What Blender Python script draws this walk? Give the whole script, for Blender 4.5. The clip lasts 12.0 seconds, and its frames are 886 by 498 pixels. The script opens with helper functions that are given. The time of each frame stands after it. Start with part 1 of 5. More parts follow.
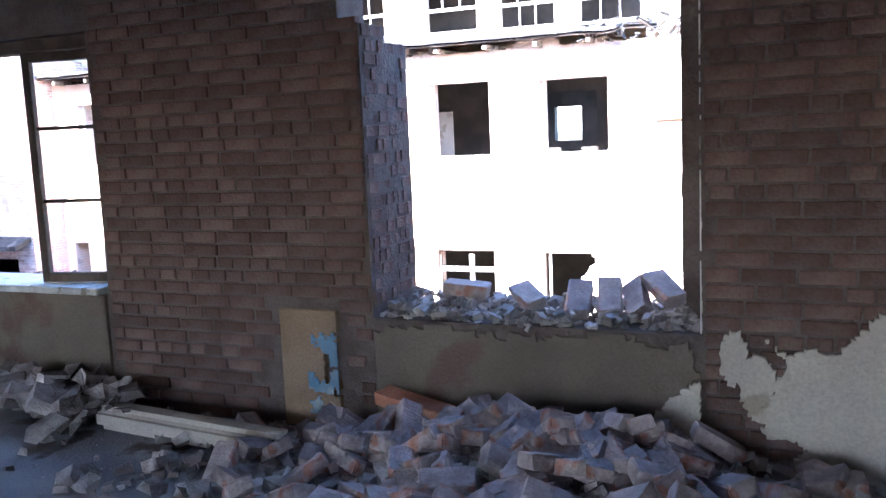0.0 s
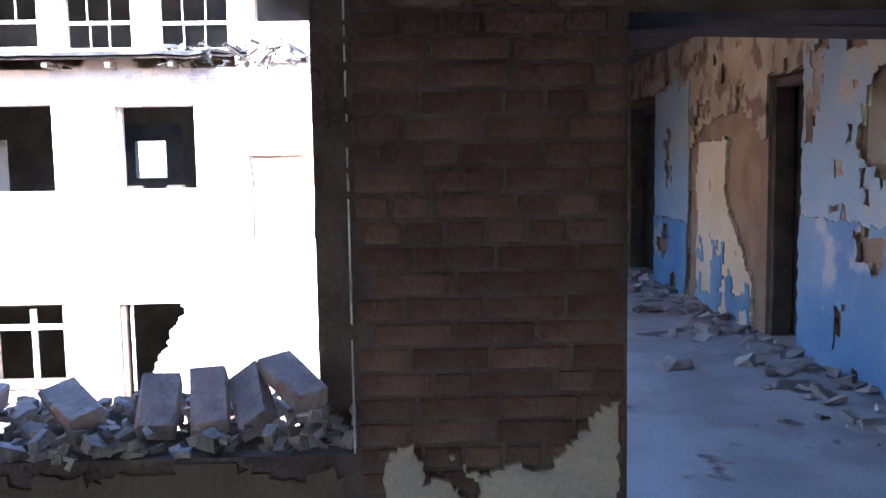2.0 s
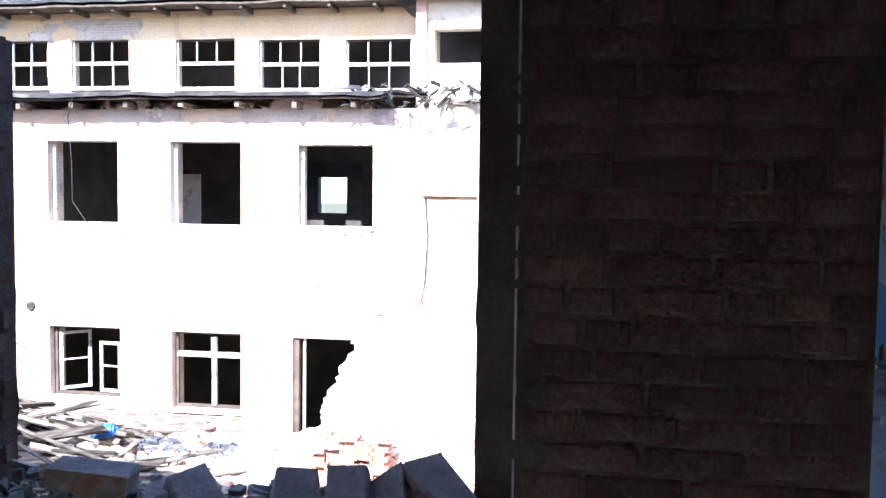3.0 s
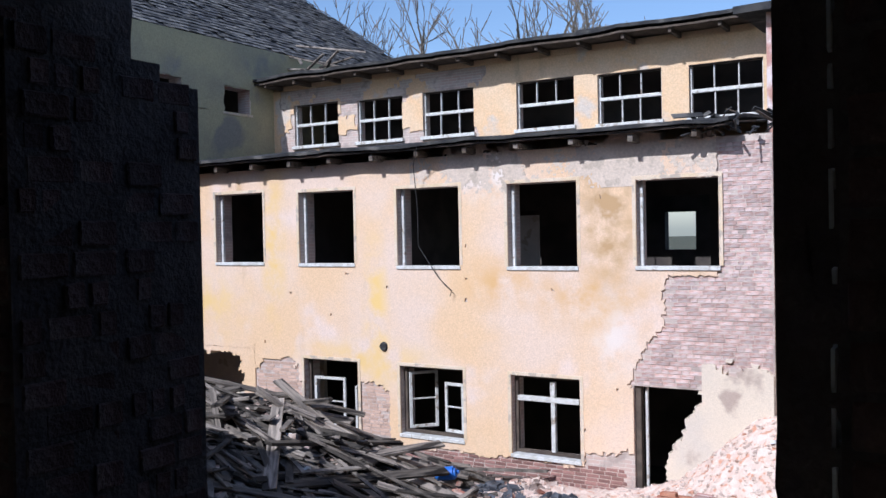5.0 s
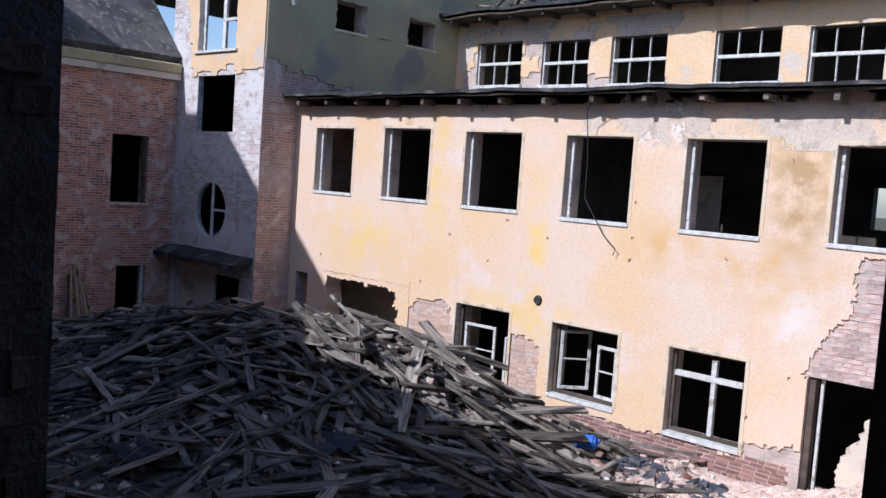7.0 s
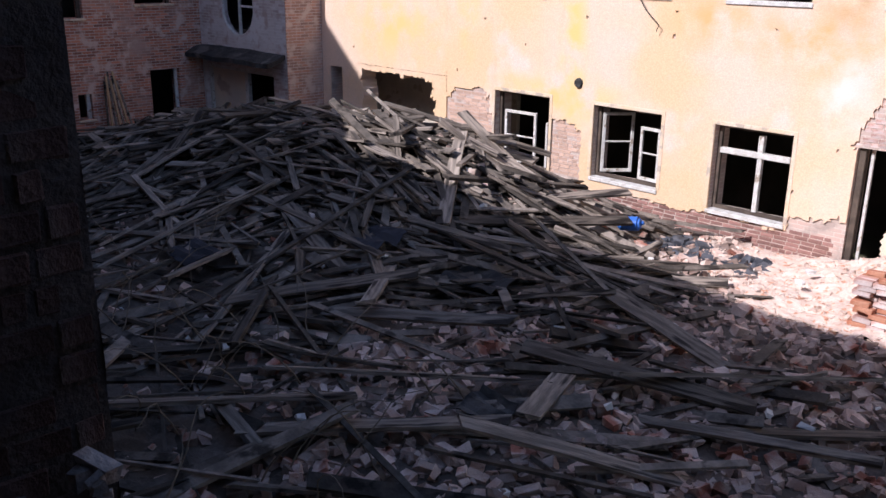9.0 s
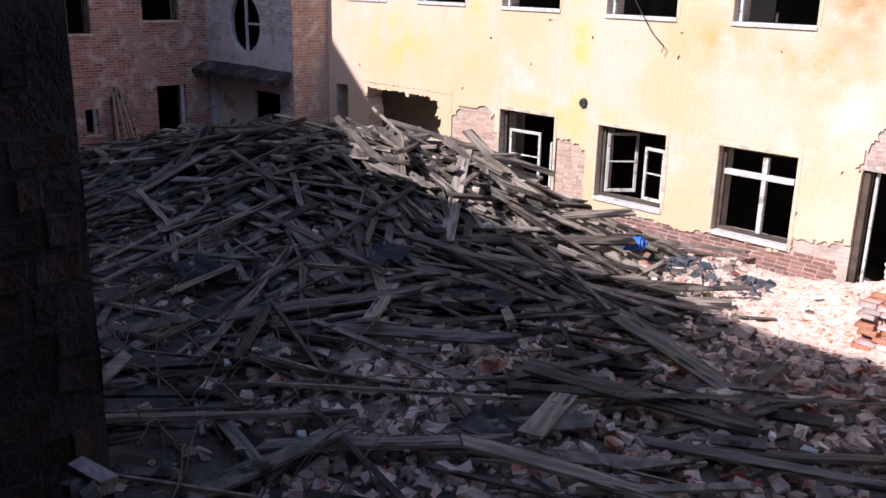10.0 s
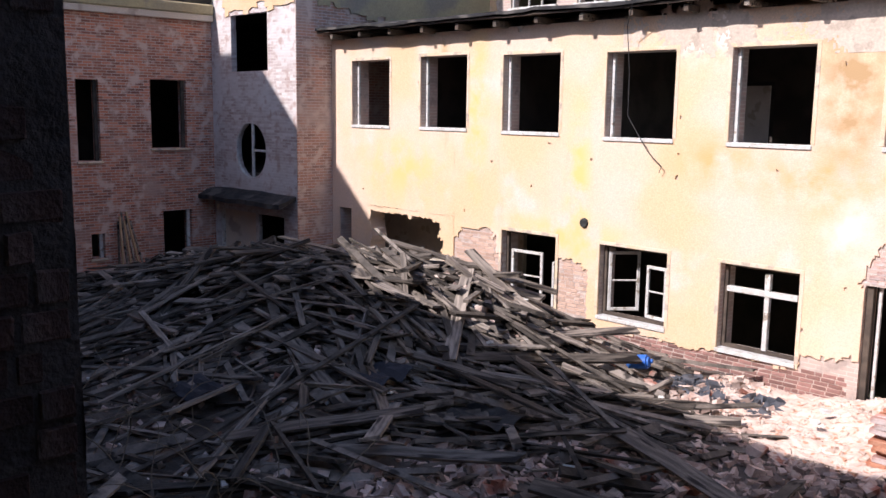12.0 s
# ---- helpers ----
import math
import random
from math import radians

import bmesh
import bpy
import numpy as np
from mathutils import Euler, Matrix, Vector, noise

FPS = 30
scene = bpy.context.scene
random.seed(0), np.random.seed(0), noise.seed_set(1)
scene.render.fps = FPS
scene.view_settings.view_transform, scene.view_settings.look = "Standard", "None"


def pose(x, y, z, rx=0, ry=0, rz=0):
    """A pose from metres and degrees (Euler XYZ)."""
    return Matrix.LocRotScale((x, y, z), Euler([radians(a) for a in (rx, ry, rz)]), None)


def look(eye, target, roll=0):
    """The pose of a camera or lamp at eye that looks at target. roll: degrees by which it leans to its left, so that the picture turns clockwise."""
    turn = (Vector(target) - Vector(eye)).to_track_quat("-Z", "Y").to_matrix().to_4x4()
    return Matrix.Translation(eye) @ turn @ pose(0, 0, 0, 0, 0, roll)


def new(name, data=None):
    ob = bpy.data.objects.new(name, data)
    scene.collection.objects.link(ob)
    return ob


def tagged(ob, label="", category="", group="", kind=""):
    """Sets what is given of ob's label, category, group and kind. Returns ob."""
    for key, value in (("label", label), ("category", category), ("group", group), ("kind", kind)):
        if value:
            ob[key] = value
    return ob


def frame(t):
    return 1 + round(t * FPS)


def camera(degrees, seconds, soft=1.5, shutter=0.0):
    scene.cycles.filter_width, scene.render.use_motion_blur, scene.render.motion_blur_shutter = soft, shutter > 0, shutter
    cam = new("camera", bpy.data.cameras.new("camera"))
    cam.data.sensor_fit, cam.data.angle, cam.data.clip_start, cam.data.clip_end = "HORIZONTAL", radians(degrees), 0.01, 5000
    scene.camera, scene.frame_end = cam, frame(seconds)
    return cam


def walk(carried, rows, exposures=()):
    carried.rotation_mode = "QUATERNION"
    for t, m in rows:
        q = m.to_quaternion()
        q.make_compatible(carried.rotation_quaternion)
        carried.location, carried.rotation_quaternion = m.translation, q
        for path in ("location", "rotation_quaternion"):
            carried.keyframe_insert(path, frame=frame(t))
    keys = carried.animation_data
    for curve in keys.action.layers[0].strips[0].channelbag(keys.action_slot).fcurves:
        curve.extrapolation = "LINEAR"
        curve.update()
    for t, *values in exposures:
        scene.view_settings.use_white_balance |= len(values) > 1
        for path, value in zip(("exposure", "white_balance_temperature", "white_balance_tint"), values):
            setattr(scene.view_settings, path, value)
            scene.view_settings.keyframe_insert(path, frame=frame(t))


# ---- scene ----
cam = camera(52.64, 12.0)
PATH = [
    (0.0, pose(-0.630, 1.492, 1.859, 82.43, 2.51, 23.86)),
    (0.5, pose(-0.820, 1.910, 1.843, 81.81, 2.24, 20.60)),
    (1.0, pose(-0.975, 2.380, 1.765, 82.43, 0.05, 13.20)),
    (1.5, pose(-1.003, 2.680, 1.757, 83.30, 0.85, 3.30)),
    (2.0, pose(-1.036, 3.093, 1.737, 84.30, 0.96, -1.92)),
    (2.5, pose(-1.014, 3.428, 1.811, 83.95, -1.53, 3.05)),
    (3.0, pose(-1.058, 3.568, 1.844, 86.75, -0.72, 9.24)),
    (3.5, pose(-1.042, 3.761, 1.879, 89.41, 1.98, 14.98)),
    (5.5, pose(-1.074, 4.870, 1.929, 88.84, 1.08, 34.93)),
    (6.0, pose(-1.160, 5.212, 1.866, 89.31, 0.72, 37.27)),
    (6.5, pose(-1.194, 5.484, 1.846, 88.12, -3.44, 41.74)),
    (8.5, pose(-1.318, 5.740, 1.895, 74.46, -0.23, 45.80)),
    (9.0, pose(-1.302, 5.703, 1.909, 71.91, -0.63, 45.67)),
    (9.5, pose(-1.285, 5.723, 1.901, 72.36, -0.78, 46.03)),
    (10.0, pose(-1.300, 5.711, 1.895, 73.10, -1.17, 46.09)),
    (10.5, pose(-1.298, 5.732, 1.863, 74.72, -1.15, 46.05)),
    (11.0, pose(-1.310, 5.737, 1.853, 75.79, -1.64, 46.08)),
    (11.5, pose(-1.312, 5.737, 1.826, 77.19, -1.76, 46.14)),
    (12.0, pose(-1.292, 5.723, 1.752, 81.18, -0.78, 46.21)),
]
EXPO = [(0.0, 4.65, 5350, 17), (0.5, 4.3, 5350, 17), (1.0, 4.0, 5350, 16), (1.5, 3.95, 5350, 16), (2.0, 3.85, 5350, 15), (2.5, 3.75, 5400, 14), (3.0, 2.75, 5450, 14), (3.5, 1.65, 5500, 14), (5.3, 0.27, 5350, 14), (6.5, 0.32, 5350, 14), (8.3, 0.4, 5850, 21), (9.0, 0.55, 5950, 22), (10.5, 0.75, 6100, 21), (12.0, 0.7, 6200, 21)]
walk(cam, PATH, EXPO)

# ---- light ----
SUN_WAY = Vector((0.15, 1.0, -0.86)).normalized()
sun = new("sun", bpy.data.lights.new("sun", "SUN"))
sun.data.energy, sun.data.angle, sun.data.color = 3.8, radians(0.53), (1.0, 0.94, 0.86)
sun.matrix_world = look((-30, -30, 30), Vector((-30, -30, 30)) + SUN_WAY)
world = bpy.data.worlds.new("sky")
scene.world = world
world.use_nodes = True
wn = world.node_tree
sky = wn.nodes.new("ShaderNodeTexSky")
sky.sky_type, sky.sun_disc = "NISHITA", False
sky.sun_elevation = math.asin(-SUN_WAY.z)
sky.sun_rotation = math.atan2(-SUN_WAY.x, -SUN_WAY.y)
wn.links.new(sky.outputs[0], wn.nodes["Background"].inputs[0])
wn.nodes["Background"].inputs[1].default_value = 0.11


# ---- materials ----
def mat(name, a, b, scale=4.0, rough=0.9, bump=0.3, spots=None, spot_scale=1.2, spot_lo=0.55, spot_hi=0.65, fine=60.0, island=0.0, per_object=0.0, stretch=(1, 1, 1), metal=0.0, streak=None, streak_lo=0.5, streak_hi=0.7):
    """Two-tone weathered surface: broad tone, fine grain, patches of a third colour, bump."""
    m = bpy.data.materials.new(name)
    m.use_nodes = True
    n, l = m.node_tree.nodes, m.node_tree.links
    p = n["Principled BSDF"]
    p.inputs["Roughness"].default_value, p.inputs["Metallic"].default_value = rough, metal
    p.inputs["Specular IOR Level"].default_value = 0.25
    tc, mp = n.new("ShaderNodeTexCoord"), n.new("ShaderNodeMapping")
    mp.inputs["Scale"].default_value = stretch
    l.new(tc.outputs["Object"], mp.inputs[0])

    def nz(sc, detail=6.0):
        t = n.new("ShaderNodeTexNoise")
        t.inputs["Scale"].default_value, t.inputs["Detail"].default_value = sc, detail
        l.new(mp.outputs[0], t.inputs["Vector"])
        return t.outputs[0]

    def ramp(src, lo, hi):
        r = n.new("ShaderNodeMapRange")
        r.interpolation_type = "SMOOTHSTEP"
        r.inputs[1].default_value, r.inputs[2].default_value = lo, hi
        l.new(src, r.inputs[0])
        return r.outputs[0]

    def mix(fac, ca, cb, blend="MIX"):
        x = n.new("ShaderNodeMix")
        x.data_type, x.blend_type = "RGBA", blend
        for src, k in ((fac, 0), (ca, 6), (cb, 7)):
            if isinstance(src, tuple):
                x.inputs[k].default_value = (*src, 1)
            elif isinstance(src, float):
                x.inputs[k].default_value = src
            else:
                l.new(src, x.inputs[k])
        return x.outputs[2]

    c = mix(ramp(nz(scale), 0.35, 0.65), a, b)
    if spots:
        c = mix(ramp(nz(spot_scale, 9.0), spot_lo, spot_hi), c, spots)
    if streak:
        mp2, t2 = n.new("ShaderNodeMapping"), n.new("ShaderNodeTexNoise")
        mp2.inputs["Scale"].default_value = (1.3, 1.3, 0.22)
        l.new(tc.outputs["Object"], mp2.inputs[0])
        l.new(mp2.outputs[0], t2.inputs["Vector"])
        t2.inputs["Scale"].default_value, t2.inputs["Detail"].default_value = 1.0, 7.0
        c = mix(ramp(t2.outputs[0], streak_lo, streak_hi), c, streak)
    g = nz(fine, 4.0)
    gr = n.new("ShaderNodeMapRange")
    gr.inputs[3].default_value, gr.inputs[4].default_value = 0.72, 1.25
    l.new(g, gr.inputs[0])
    c = mix(1.0, c, gr.outputs[0], "MULTIPLY")
    for amount, src in ((island, "ShaderNodeNewGeometry"), (per_object, "ShaderNodeObjectInfo")):
        if amount:
            q, r = n.new(src), n.new("ShaderNodeMapRange")
            r.inputs[3].default_value, r.inputs[4].default_value = 1 - amount, 1 + amount
            l.new(q.outputs["Random Per Island" if src.endswith("Geometry") else "Random"], r.inputs[0])
            c = mix(1.0, c, r.outputs[0], "MULTIPLY")
    l.new(c, p.inputs["Base Color"])
    if bump:
        bp, ad = n.new("ShaderNodeBump"), n.new("ShaderNodeMath")
        ad.operation = "ADD"
        l.new(nz(scale * 3), ad.inputs[0])
        l.new(g, ad.inputs[1])
        bp.inputs["Strength"].default_value, bp.inputs["Distance"].default_value = bump, 0.02
        l.new(ad.outputs[0], bp.inputs["Height"])
        l.new(bp.outputs[0], p.inputs["Normal"])
    return m


def brick_mat(name, a, b, mortar, axis, stain=(0.3, 0.27, 0.25), stain_lo=0.5, stain_hi=0.7, blotch=(0.4, 0.33, 0.29)):
    """Brickwork too far off to be laid brick by brick. axis: the wall's running direction, 'x' or 'y'."""
    m = mat(name, a, b, 3.0)
    n, l = m.node_tree.nodes, m.node_tree.links
    p = n["Principled BSDF"]
    tc, sp, cb = n.new("ShaderNodeTexCoord"), n.new("ShaderNodeSeparateXYZ"), n.new("ShaderNodeCombineXYZ")
    l.new(tc.outputs["Object"], sp.inputs[0])
    l.new(sp.outputs["XYZ".index(axis.upper())], cb.inputs[0])
    l.new(sp.outputs[2], cb.inputs[1])
    bk = n.new("ShaderNodeTexBrick")
    bk.inputs["Scale"].default_value = 1.0
    bk.inputs["Brick Width"].default_value, bk.inputs["Row Height"].default_value, bk.inputs["Mortar Size"].default_value = 0.26, 0.077, 0.009
    bk.inputs["Color1"].default_value, bk.inputs["Color2"].default_value, bk.inputs["Mortar"].default_value = (*a, 1), (*b, 1), (*mortar, 1)
    l.new(cb.outputs[0], bk.inputs[0])
    t, r, x = n.new("ShaderNodeTexNoise"), n.new("ShaderNodeMapRange"), n.new("ShaderNodeMix")
    t.inputs["Scale"].default_value, t.inputs["Detail"].default_value = 0.9, 9.0
    l.new(tc.outputs["Object"], t.inputs["Vector"])
    r.inputs[1].default_value, r.inputs[2].default_value = stain_lo, stain_hi
    l.new(t.outputs[0], r.inputs[0])
    x.data_type = "RGBA"
    l.new(r.outputs[0], x.inputs[0])
    l.new(bk.outputs[0], x.inputs[6])
    x.inputs[7].default_value = (*stain, 1)
    t2, r2, x2 = n.new("ShaderNodeTexNoise"), n.new("ShaderNodeMapRange"), n.new("ShaderNodeMix")
    t2.inputs["Scale"].default_value, t2.inputs["Detail"].default_value = 3.6, 10.0
    l.new(tc.outputs["Object"], t2.inputs["Vector"])
    r2.inputs[1].default_value, r2.inputs[2].default_value = 0.52, 0.66
    l.new(t2.outputs[0], r2.inputs[0])
    x2.data_type = "RGBA"
    l.new(r2.outputs[0], x2.inputs[0])
    l.new(x.outputs[2], x2.inputs[6])
    x2.inputs[7].default_value = (*blotch, 1)
    l.new(x2.outputs[2], p.inputs["Base Color"])
    bp = n.new("ShaderNodeBump")
    bp.invert = True
    bp.inputs["Strength"].default_value, bp.inputs["Distance"].default_value = 0.6, 0.012
    l.new(bk.outputs["Fac"], bp.inputs["Height"])
    l.new(bp.outputs[0], p.inputs["Normal"])
    return m


M_MORTAR = mat("old_mortar", (0.11, 0.086, 0.075), (0.155, 0.125, 0.11), 6.0, bump=0.6)
# Low base tone with paler patches at random.
M_BRICK = mat("dark_brick", (0.125, 0.07, 0.058), (0.175, 0.118, 0.1), 2.5, bump=0.6, per_object=0.3, spots=(0.22, 0.18, 0.16), spot_scale=2.2, spot_lo=0.52, spot_hi=0.72)
M_BRICK_LIGHT = mat("dusty_brick", (0.29, 0.235, 0.22), (0.42, 0.35, 0.33), 9.0, bump=0.5, per_object=0.25, spots=(0.38, 0.2, 0.15), spot_scale=7.0)
M_BRICK_PINK = mat("limewashed_brick", (0.44, 0.24, 0.19), (0.58, 0.45, 0.41), 3.0, bump=0.5, per_object=0.25, spots=(0.62, 0.54, 0.52), spot_scale=1.5, spot_lo=0.48, spot_hi=0.62)
M_BRICK_WARM = mat("orange_limewashed_brick", (0.5, 0.32, 0.23), (0.58, 0.43, 0.35), 2.0, bump=0.5, per_object=0.2, spots=(0.36, 0.24, 0.16), spot_scale=1.2)
M_BRICK_DARK = mat("plinth_brick", (0.33, 0.18, 0.15), (0.26, 0.15, 0.13), 3.0, bump=0.5, per_object=0.3)
M_FACADE = mat("ochre_render", (0.74, 0.58, 0.465), (0.75, 0.53, 0.33), 0.5, rough=0.95, bump=0.2, spots=(0.76, 0.62, 0.55), spot_scale=0.75, spot_lo=0.56, spot_hi=0.74, fine=45.0, streak=(0.5, 0.33, 0.15), streak_lo=0.6, streak_hi=0.8)
M_FACADE_OLD = mat("pale_ochre_render", (0.72, 0.54, 0.36), (0.72, 0.49, 0.28), 0.9, rough=0.95, bump=0.35, spots=(0.6, 0.52, 0.44), spot_scale=0.9, fine=22.0, streak=(0.45, 0.33, 0.2), streak_lo=0.58, streak_hi=0.75)
# Tower render again, with the side's shade put into a greyer tone.
M_TOWER_SIDE_SHADE = mat("weathered_shaded_tower_render", (0.46, 0.4, 0.24), (0.38, 0.33, 0.22), 0.7, rough=0.95, bump=0.3, spots=(0.3, 0.27, 0.22), spot_scale=0.6, fine=20.0)
M_PALE = mat("pale_lime_render", (0.62, 0.55, 0.47), (0.7, 0.6, 0.48), 1.0, bump=0.4, spots=(0.45, 0.36, 0.3), spot_scale=1.3)
M_BRICK_FAR = brick_mat("red_wing_brickwork", (0.66, 0.27, 0.17), (0.26, 0.12, 0.09), (0.6, 0.5, 0.43), "y", (0.5, 0.34, 0.28), 0.52, 0.72, (0.66, 0.5, 0.43))
M_BRICK_WHITE = brick_mat("whitewashed_brickwork", (0.7, 0.66, 0.65), (0.42, 0.33, 0.31), (0.6, 0.56, 0.53), "x", (0.66, 0.63, 0.62), 0.42, 0.62, (0.46, 0.36, 0.33))
M_BRICK_SIDE = brick_mat("tower_side_brickwork", (0.52, 0.3, 0.23), (0.32, 0.22, 0.19), (0.58, 0.5, 0.45), "y", (0.5, 0.43, 0.39), 0.48, 0.7, (0.6, 0.5, 0.45))
M_BRICK_ATTIC = brick_mat("attic_brickwork", (0.55, 0.4, 0.34), (0.5, 0.42, 0.37), (0.6, 0.53, 0.47), "x", (0.66, 0.58, 0.5), 0.5, 0.7)
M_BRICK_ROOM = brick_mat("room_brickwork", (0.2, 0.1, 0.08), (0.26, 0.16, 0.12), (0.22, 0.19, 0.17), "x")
M_PLASTER_IN = mat("grimy_plaster", (0.15, 0.122, 0.096), (0.2, 0.168, 0.13), 1.5, bump=0.3, spots=(0.15, 0.1, 0.08), spot_scale=2.0)
M_PATCH = mat("pale_plaster_patch", (0.52, 0.47, 0.4), (0.6, 0.55, 0.46), 2.5, bump=0.25, spots=(0.42, 0.36, 0.27), spot_scale=3.0, spot_lo=0.58)
M_BLUE = mat("blue_oil_paint", (0.12, 0.25, 0.42), (0.2, 0.33, 0.46), 1.8, rough=0.45, bump=0.2, spots=(0.42, 0.46, 0.46), spot_scale=1.6, spot_lo=0.57, spot_hi=0.66)
M_BLUE_PALE = mat("pale_blue_paint", (0.33, 0.43, 0.5), (0.4, 0.48, 0.52), 1.8, rough=0.6, bump=0.25, spots=(0.5, 0.46, 0.36), spot_scale=1.8, spot_lo=0.56, spot_hi=0.66)
M_PANEL = mat("yellowed_plaster", (0.62, 0.53, 0.37), (0.68, 0.6, 0.46), 2.0, bump=0.3, spots=(0.4, 0.31, 0.2), spot_scale=4.0, spot_lo=0.6, spot_hi=0.68)
M_PEEL = mat("peeling_plaster", (0.5, 0.42, 0.3), (0.4, 0.31, 0.21), 3.0, bump=0.5, spots=(0.22, 0.15, 0.1), spot_scale=3.5, spot_lo=0.5, spot_hi=0.6)
M_UNDER = mat("bare_brown_plaster", (0.33, 0.24, 0.16), (0.25, 0.17, 0.11), 3.0, bump=0.5)
M_FLOOR = mat("dusty_concrete_floor", (0.26, 0.26, 0.265), (0.37, 0.37, 0.375), 1.7, rough=0.8, bump=0.4, spots=(0.12, 0.1, 0.09), spot_scale=2.5, spot_lo=0.58)
M_CEIL = mat("dark_ceiling", (0.12, 0.1, 0.09), (0.2, 0.17, 0.14), 2.0)
# Near-black on every surface so the rooms behind the openings look unlit.
M_ROOM_SHADE = mat("unlit_room_plaster", (0.07, 0.06, 0.055), (0.11, 0.095, 0.08), 1.5)
M_PAINT_WHITE = mat("flaking_white_paint", (0.68, 0.68, 0.66), (0.55, 0.54, 0.5), 8.0, rough=0.6, bump=0.3, spots=(0.35, 0.3, 0.24), spot_scale=9.0, spot_lo=0.6)
M_TRIM = mat("window_band_render", (0.72, 0.6, 0.47), (0.7, 0.55, 0.37), 3.0, bump=0.3, spots=(0.5, 0.42, 0.34), spot_scale=4.0)
M_WOOD_DARK = mat("dark_old_wood", (0.07, 0.055, 0.045), (0.12, 0.095, 0.075), 5.0, bump=0.4)
M_TAR = mat("roofing_felt", (0.03, 0.03, 0.032), (0.06, 0.058, 0.055), 3.0, rough=0.85, bump=0.5, spots=(0.13, 0.12, 0.11), spot_scale=1.5)
M_SLATE = mat("slate_roof", (0.07, 0.07, 0.075), (0.14, 0.135, 0.13), 1.0, bump=0.6, spots=(0.2, 0.19, 0.17), spot_scale=6.0, island=0.45)
M_PLANK = mat("weathered_timber", (0.13, 0.112, 0.095), (0.28, 0.24, 0.2), 4.0, bump=0.5, per_object=0.65, spots=(0.035, 0.03, 0.027), spot_scale=3.0, stretch=(0.35, 3.0, 3.0), fine=25.0)
M_PLANKS = mat("weathered_timber_heap", (0.1, 0.088, 0.075), (0.2, 0.172, 0.145), 4.0, bump=0.5, island=0.75, spots=(0.035, 0.03, 0.026), spot_scale=3.0, fine=25.0)
M_DIRT = mat("dark_debris_soil", (0.08, 0.068, 0.058), (0.15, 0.125, 0.105), 3.0, bump=0.8, spots=(0.14, 0.115, 0.1), spot_scale=9.0, fine=35.0)
M_RUBBLE = mat("pale_mortar_rubble", (0.62, 0.48, 0.4), (0.7, 0.58, 0.5), 6.0, bump=0.8, spots=(0.55, 0.3, 0.2), spot_scale=9.0, island=0.25)
M_CHIPS = mat("brick_rubble", (0.4, 0.285, 0.235), (0.52, 0.43, 0.375), 6.0, bump=0.6, island=0.65, spots=(0.32, 0.13, 0.09), spot_scale=1.8, spot_lo=0.56)
M_DEBRIS = mat("plaster_debris", (0.26, 0.22, 0.2), (0.4, 0.37, 0.35), 7.0, bump=0.5, island=0.45)
M_BARK = mat("grey_bark", (0.2, 0.165, 0.13), (0.28, 0.24, 0.19), 6.0)
M_TWIG = mat("dry_twig", (0.16, 0.13, 0.1), (0.24, 0.2, 0.15), 6.0)
M_NEEDLE = mat("conifer_green", (0.06, 0.1, 0.035), (0.1, 0.14, 0.05), 6.0)
M_BARREL = mat("blue_plastic", (0.03, 0.13, 0.5), (0.05, 0.18, 0.56), 4.0, rough=0.45, bump=0.1)
M_SHEET = mat("blue_grey_foil", (0.035, 0.04, 0.05), (0.11, 0.12, 0.14), 5.0, rough=0.5)
M_SHEET_DARK = mat("dark_blue_paper", (0.025, 0.027, 0.036), (0.045, 0.048, 0.06), 4.0, rough=0.7)
M_CABLE = mat("black_cable", (0.03, 0.03, 0.03), (0.06, 0.06, 0.06), 9.0)
M_ZINC = mat("white_zinc_pipe", (0.6, 0.6, 0.6), (0.5, 0.5, 0.5), 5.0, rough=0.5)
M_BEAM = mat("pale_timber_beam", (0.55, 0.38, 0.22), (0.48, 0.32, 0.18), 4.0)
M_GRASS = mat("rough_ground", (0.07, 0.075, 0.04), (0.11, 0.1, 0.065), 0.8, bump=0.5)
M_RED = mat("red_terracotta", (0.42, 0.17, 0.1), (0.5, 0.26, 0.17), 6.0)
M_LITTER_CRACKLIGHT = mat("white_litter_and_crack_light", (0.75, 0.75, 0.73), (0.65, 0.65, 0.63), 6.0, island=0.2)
M_GRAFFITI_G = mat("green_spray_paint", (0.08, 0.4, 0.12), (0.12, 0.5, 0.2), 5.0)
M_GRAFFITI_R = mat("red_spray_paint", (0.5, 0.05, 0.07), (0.6, 0.1, 0.12), 5.0)



